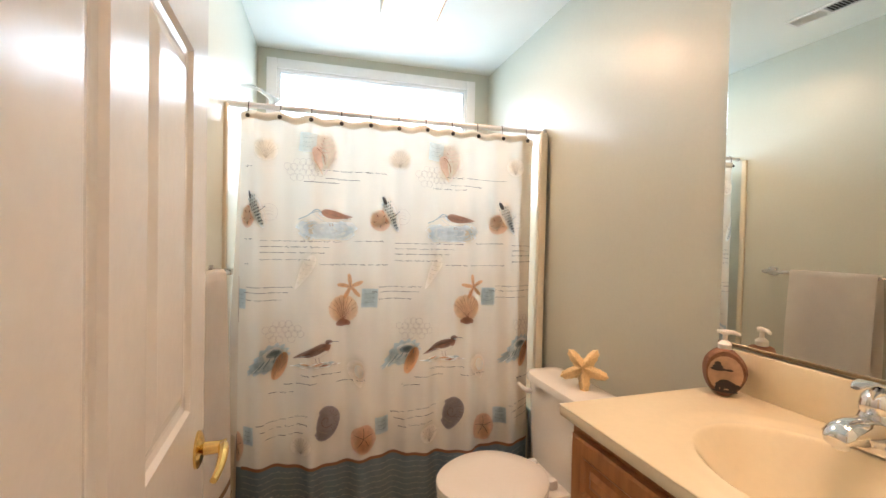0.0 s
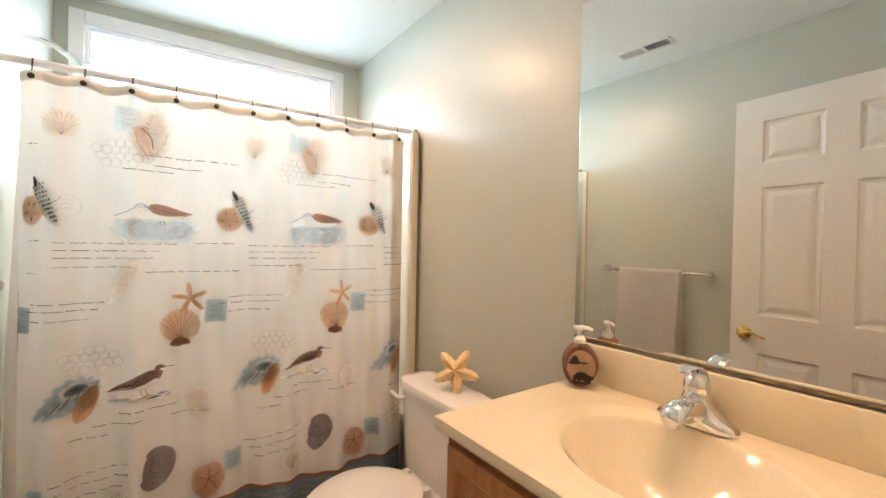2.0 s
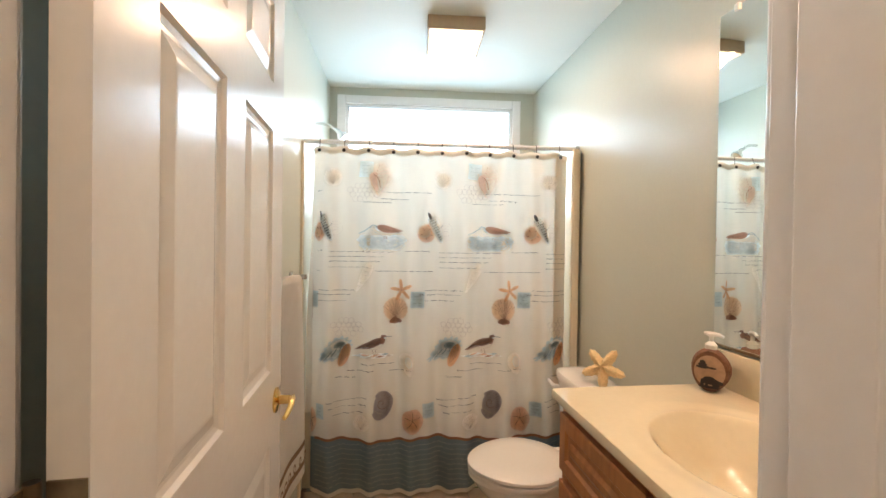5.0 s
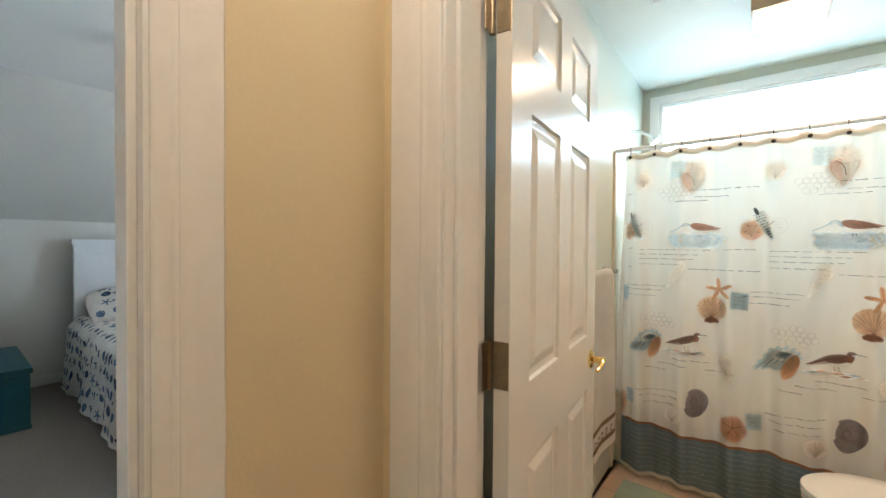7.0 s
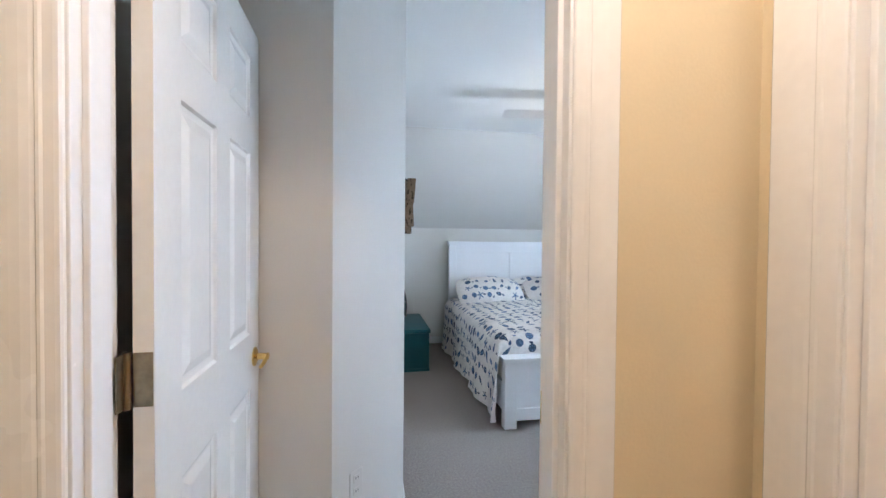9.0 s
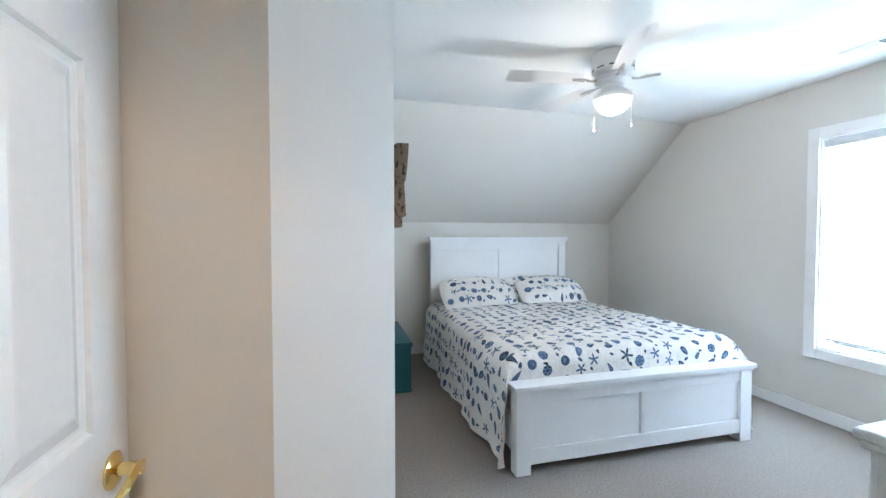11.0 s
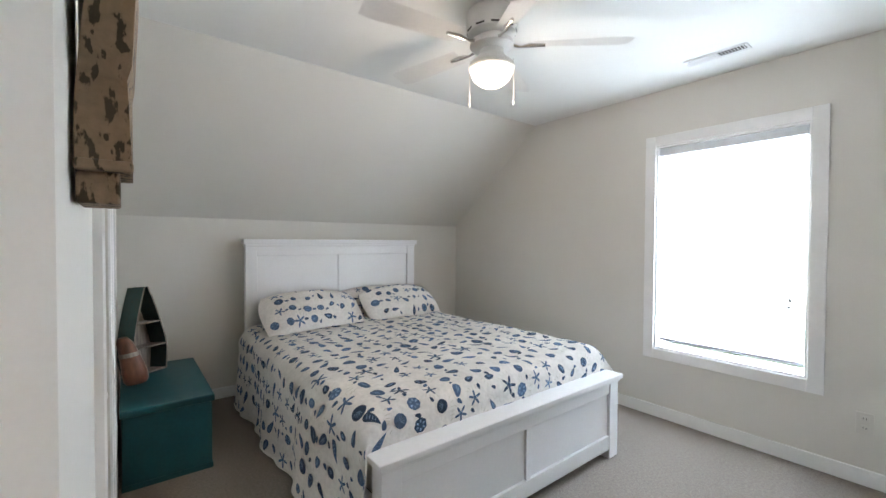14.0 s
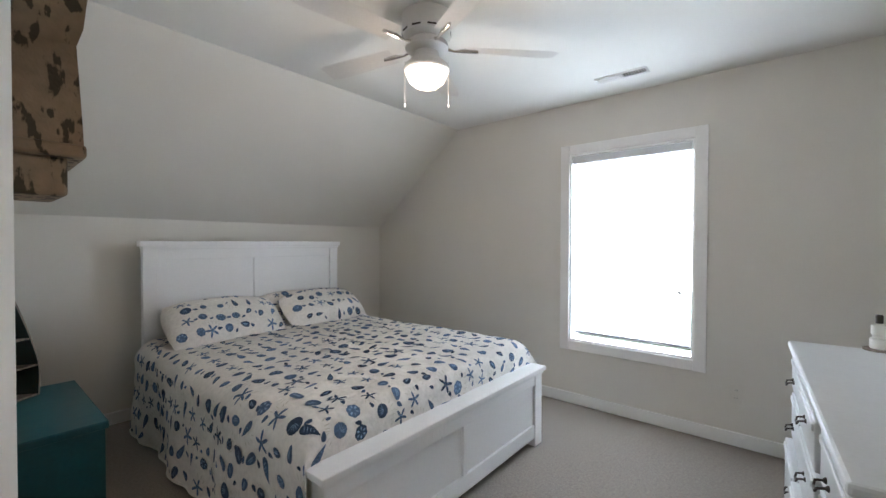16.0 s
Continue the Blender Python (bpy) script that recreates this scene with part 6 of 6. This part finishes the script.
bmesh.ops.remove_doubles(bm, verts=bm.verts, dist=0.0005)
part("body", bm, RED_WOOD, decoy, "", True)
part("neck_band", lathe(bmesh.new(), [(0.0475, 0.165), (0.050, 0.178), (0.0465, 0.19)], 18, (0.012, 0, 0), False), GREY_WOOD, decoy, "grey band", True)

# chipped wooden corbel on the closet wall
corbel = empty("wall_corbel", "old wooden corbel with chipped tan paint hung on the wall", "wall decor", Matrix.Translation((0.008, 0, -0.016)))
bm = bmesh.new()
side_prof = [(0.0, 1.408), (0.0, 1.44), (-0.004, 1.48), (-0.008, 1.515), (-0.002, 1.53), (0.012, 1.56), (0.022, 1.60), (0.026, 1.640)]
front = [bm.verts.new((-1.205 + dx, -2.551 + 0.018 * max(0.0, (z - 1.5) / 0.14), z)) for dx, z in side_prof]
front2 = [bm.verts.new((-1.205 + dx, -2.505 + (0.010 * (k / 7) ** 1.5 if k > 3 else 0.004 * (1 - k / 3)), z)) for k, (dx, z) in enumerate(side_prof)]
back = [bm.verts.new((-1.312, -2.553, z)) for dx, z in side_prof]
back2 = [bm.verts.new((-1.312, -2.501 + (0.010 * (k / 7) ** 1.5 if k > 3 else 0.002), z)) for k, (dx, z) in enumerate(side_prof)]
for k in range(7):
    for p, q in ((front, front2), (front2, back2), (back2, back), (back, front)):
        bm.faces.new((p[k], q[k], q[k + 1], p[k + 1]))
bm.faces.new((front[0], front2[0], back2[0], back[0]))
bm.faces.new((front[7], front2[7], back2[7], back[7]))
part("bracket", bm, CHIPPED, corbel)
part("foot_block", boxes(((-1.308, -2.551, 1.372), (-1.212, -2.512, 1.408)), bevel=0.003), CHIPPED, corbel)
part("lower_lip", boxes(((-1.314, -2.552, 1.4075), (-1.199, -2.500, 1.42)), bevel=0.003), CHIPPED, corbel)
part("hook", tube(bmesh.new(), [(-1.19, -2.56, 1.655), (-1.186, -2.545, 1.635), (-1.184, -2.535, 1.627), (-1.183, -2.522, 1.628)], 0.0032, 8), IRON, corbel, "dark iron hook", True)

# ceiling fan
FXC, FYC = -2.06, -1.07
fan_ob = empty("ceiling_fan", "white five-blade hugger ceiling fan with a lit bowl light", "ceiling fan")
part("housing", lathe(bmesh.new(), [(0.112, 2.441), (0.122, 2.44), (0.125, 2.36), (0.118, 2.335), (0.095, 2.325)], 32, (FXC, FYC, 0)), BLADE, fan_ob, "", True)
for k in range(10):
    a = k * math.tau / 10
    s = part("vent_slot", boxes(((-0.001, -0.022, -0.004), (0.001, 0.022, 0.004))), IRON, fan_ob)
    s.matrix_basis = pose(FXC + 0.1205 * math.cos(a), FYC + 0.1205 * math.sin(a), 2.345, 0, 0, math.degrees(a))
part("motor_plate", lathe(bmesh.new(), [(0.07, 2.325), (0.075, 2.315), (0.105, 2.30), (0.108, 2.275), (0.085, 2.262), (0.06, 2.258)], 32, (FXC, FYC, 0)), BLADE, fan_ob, "", True)
part("fitter", lathe(bmesh.new(), [(0.06, 2.258), (0.062, 2.235), (0.085, 2.212), (0.112, 2.188), (0.115, 2.170), (0.109, 2.163)], 32, (FXC, FYC, 0)), BLADE, fan_ob, "", True)
bowl = part("light_bowl", lathe(bmesh.new(), [(0.107, 2.168), (0.103, 2.148), (0.088, 2.116), (0.06, 2.093), (0.03, 2.082), (0.0, 2.079)], 32, (FXC, FYC, 0), False), LAMP_GLASS, fan_ob, "lit frosted glass bowl", True)
bowl.visible_shadow = False
for dx, dy in ((-0.080, -0.070), (0.080, 0.070)):
    ch = part("pull_chain", tube(bmesh.new(), [(FXC + dx, FYC + dy, 2.215), (FXC + dx * 1.03, FYC + dy * 1.03, 2.13), (FXC + dx * 1.03, FYC + dy * 1.03, 2.01)], 0.0014, 6), NICKEL, fan_ob)
    part("pull_knob", lathe(bmesh.new(), [(0.0, 2.01), (0.004, 2.005), (0.0055, 1.99), (0.0, 1.982)], 10, (FXC + dx * 1.03, FYC + dy * 1.03, 0), False), BLADE, ch, "", True)
for k in range(5):
    a = radians(47 + 72 * k)
    bl = bmesh.new()
    grid(bl, 9, 12, lambda u, v: (lambda r, w: Vector((r, (u - 0.5) * w, 0.012 * (u - 0.5) * 2)))(0.20 + 0.47 * v, (0.105 + 0.035 * v) * (1 - 0.25 * max(0, (v - 0.86) / 0.14) ** 2)))
    bmesh.ops.solidify(bl, geom=list(bl.faces), thickness=0.006)
    b = part("blade", bl, BLADE, fan_ob, "white fan blade", True)
    b.matrix_basis = pose(FXC, FYC, 2.285, 0, 0, math.degrees(a))
    arm = bmesh.new()
    tube(arm, [(0.095, 0, 0.0), (0.14, 0, -0.012), (0.19, 0, -0.006), (0.26, 0, -0.007)], [0.010, 0.0052, 0.012, 0.008], 8)
    part("blade_arm", arm, NICKEL, b, "brushed metal blade arm", True)

# dresser
dr = empty("dresser", "white carved dresser with dark bail pulls", "dresser", pose(-0.665, -0.03, 0, 0, 0, 3.0))
DW, DD, DH = 1.45, 0.49, 0.85


def ldr(lo, hi, bevel=0.004):
    """A box in the dresser's own frame: x back from the front, y towards the door, z up."""
    return boxes(((lo[0], -hi[1], lo[2]), (hi[0], -lo[1], hi[2])), bevel=bevel)


part("top", ldr((0.0, 0.0, DH - 0.03), (DD, DW, DH), 0.009), DRESSER_WHITE, dr)
part("carcass", ldr((0.035, 0.03, 0.06), (DD - 0.01, DW - 0.03, DH - 0.031)), DRESSER_WHITE, dr)
part("plinth", ldr((0.02, 0.02, 0.0), (DD - 0.01, DW - 0.02, 0.07), 0.006), DRESSER_WHITE, dr)
part("cornice", ldr((0.012, 0.012, DH - 0.05), (DD - 0.01, DW - 0.012, DH - 0.03), 0.006), DRESSER_WHITE, dr)
for c, (y0, y1) in enumerate(((0.05, 0.47), (0.50, 0.95), (0.98, 1.40))):
    for r, (z0, z1) in enumerate(((0.64, 0.79), (0.42, 0.62), (0.09, 0.40))):
        d = part("drawer_front", ldr(((0.004 if c == 1 else 0.014) - (0.022 if r == 2 else 0.0), y0, z0), (0.034, y1, z1), 0.006), DRESSER_WHITE, dr)
        part("moulding", ldr(((-0.002 if c == 1 else 0.008) - (0.022 if r == 2 else 0.0), y0 + 0.02, z1 - 0.035), (0.016, y1 - 0.02, z1 - 0.012), 0.004), DRESSER_WHITE, d, "raised moulding")
        yy, zc = (y0 + y1) / 2, (z0 + z1) / 2
        pl = part("bail_pull", tube(bmesh.new(), [(0.0, -yy + 0.022, zc + 0.006), (-0.016, -yy + 0.022, zc + 0.002), (-0.020, -yy + 0.014, zc - 0.010), (-0.020, -yy - 0.014, zc - 0.010), (-0.016, -yy - 0.022, zc + 0.002), (0.0, -yy - 0.022, zc + 0.006)], 0.0035, 8), IRON, d, "dark bronze bail pull", True)
        for q in (0.022, -0.022):
            part("rosette", lathe(bmesh.new(), [(0.008, 0), (0.008, 0.003), (0.005, 0.007), (0, 0.008)], 12), IRON, pl, "", True).matrix_basis = pose(0.006, -yy + q, zc + 0.006, 0, -90)
# bottle on a coaster
bt = empty("lotion_bottle", "white bottle with a dark cap on a round wooden coaster", "bottle", pose(-0.365, -0.03, DH))
part("coaster", lathe(bmesh.new(), [(0.05, 0.0), (0.052, 0.004), (0.05, 0.009), (0, 0.009)], 24), GREY_WOOD, bt, "wooden coaster", True)
part("flask", lathe(bmesh.new(), [(0.028, 0.009), (0.030, 0.014), (0.030, 0.05), (0.022, 0.056), (0.022, 0.066), (0.026, 0.07), (0.026, 0.11), (0.012, 0.118)], 20), PLASTIC, bt, "", True)
part("cap", lathe(bmesh.new(), [(0.012, 0.118), (0.013, 0.15), (0.010, 0.155), (0, 0.156)], 16), IRON, bt, "dark cap", True)

# ---- floor tiles ----
bm = box(bmesh.new(), (0.0, 0.0, -0.006), (0.301, 0.301, 0.0), 0.002, 1)
me = bpy.data.meshes.new("tile")
bm.to_mesh(me)
bm.free()
me.materials.append(TILE)
for i in range(5):
    for j in range(7):
        x, y = -0.008 + 0.305 * i, -0.305 * (j + 1) + 0.03
        if x + 0.301 < 1.60 and y > -1.95:
            t_ = new("tile", me)
            t_.parent = tiles
            t_.location = (min(x, 1.17) if i == 4 else x, y, 0)
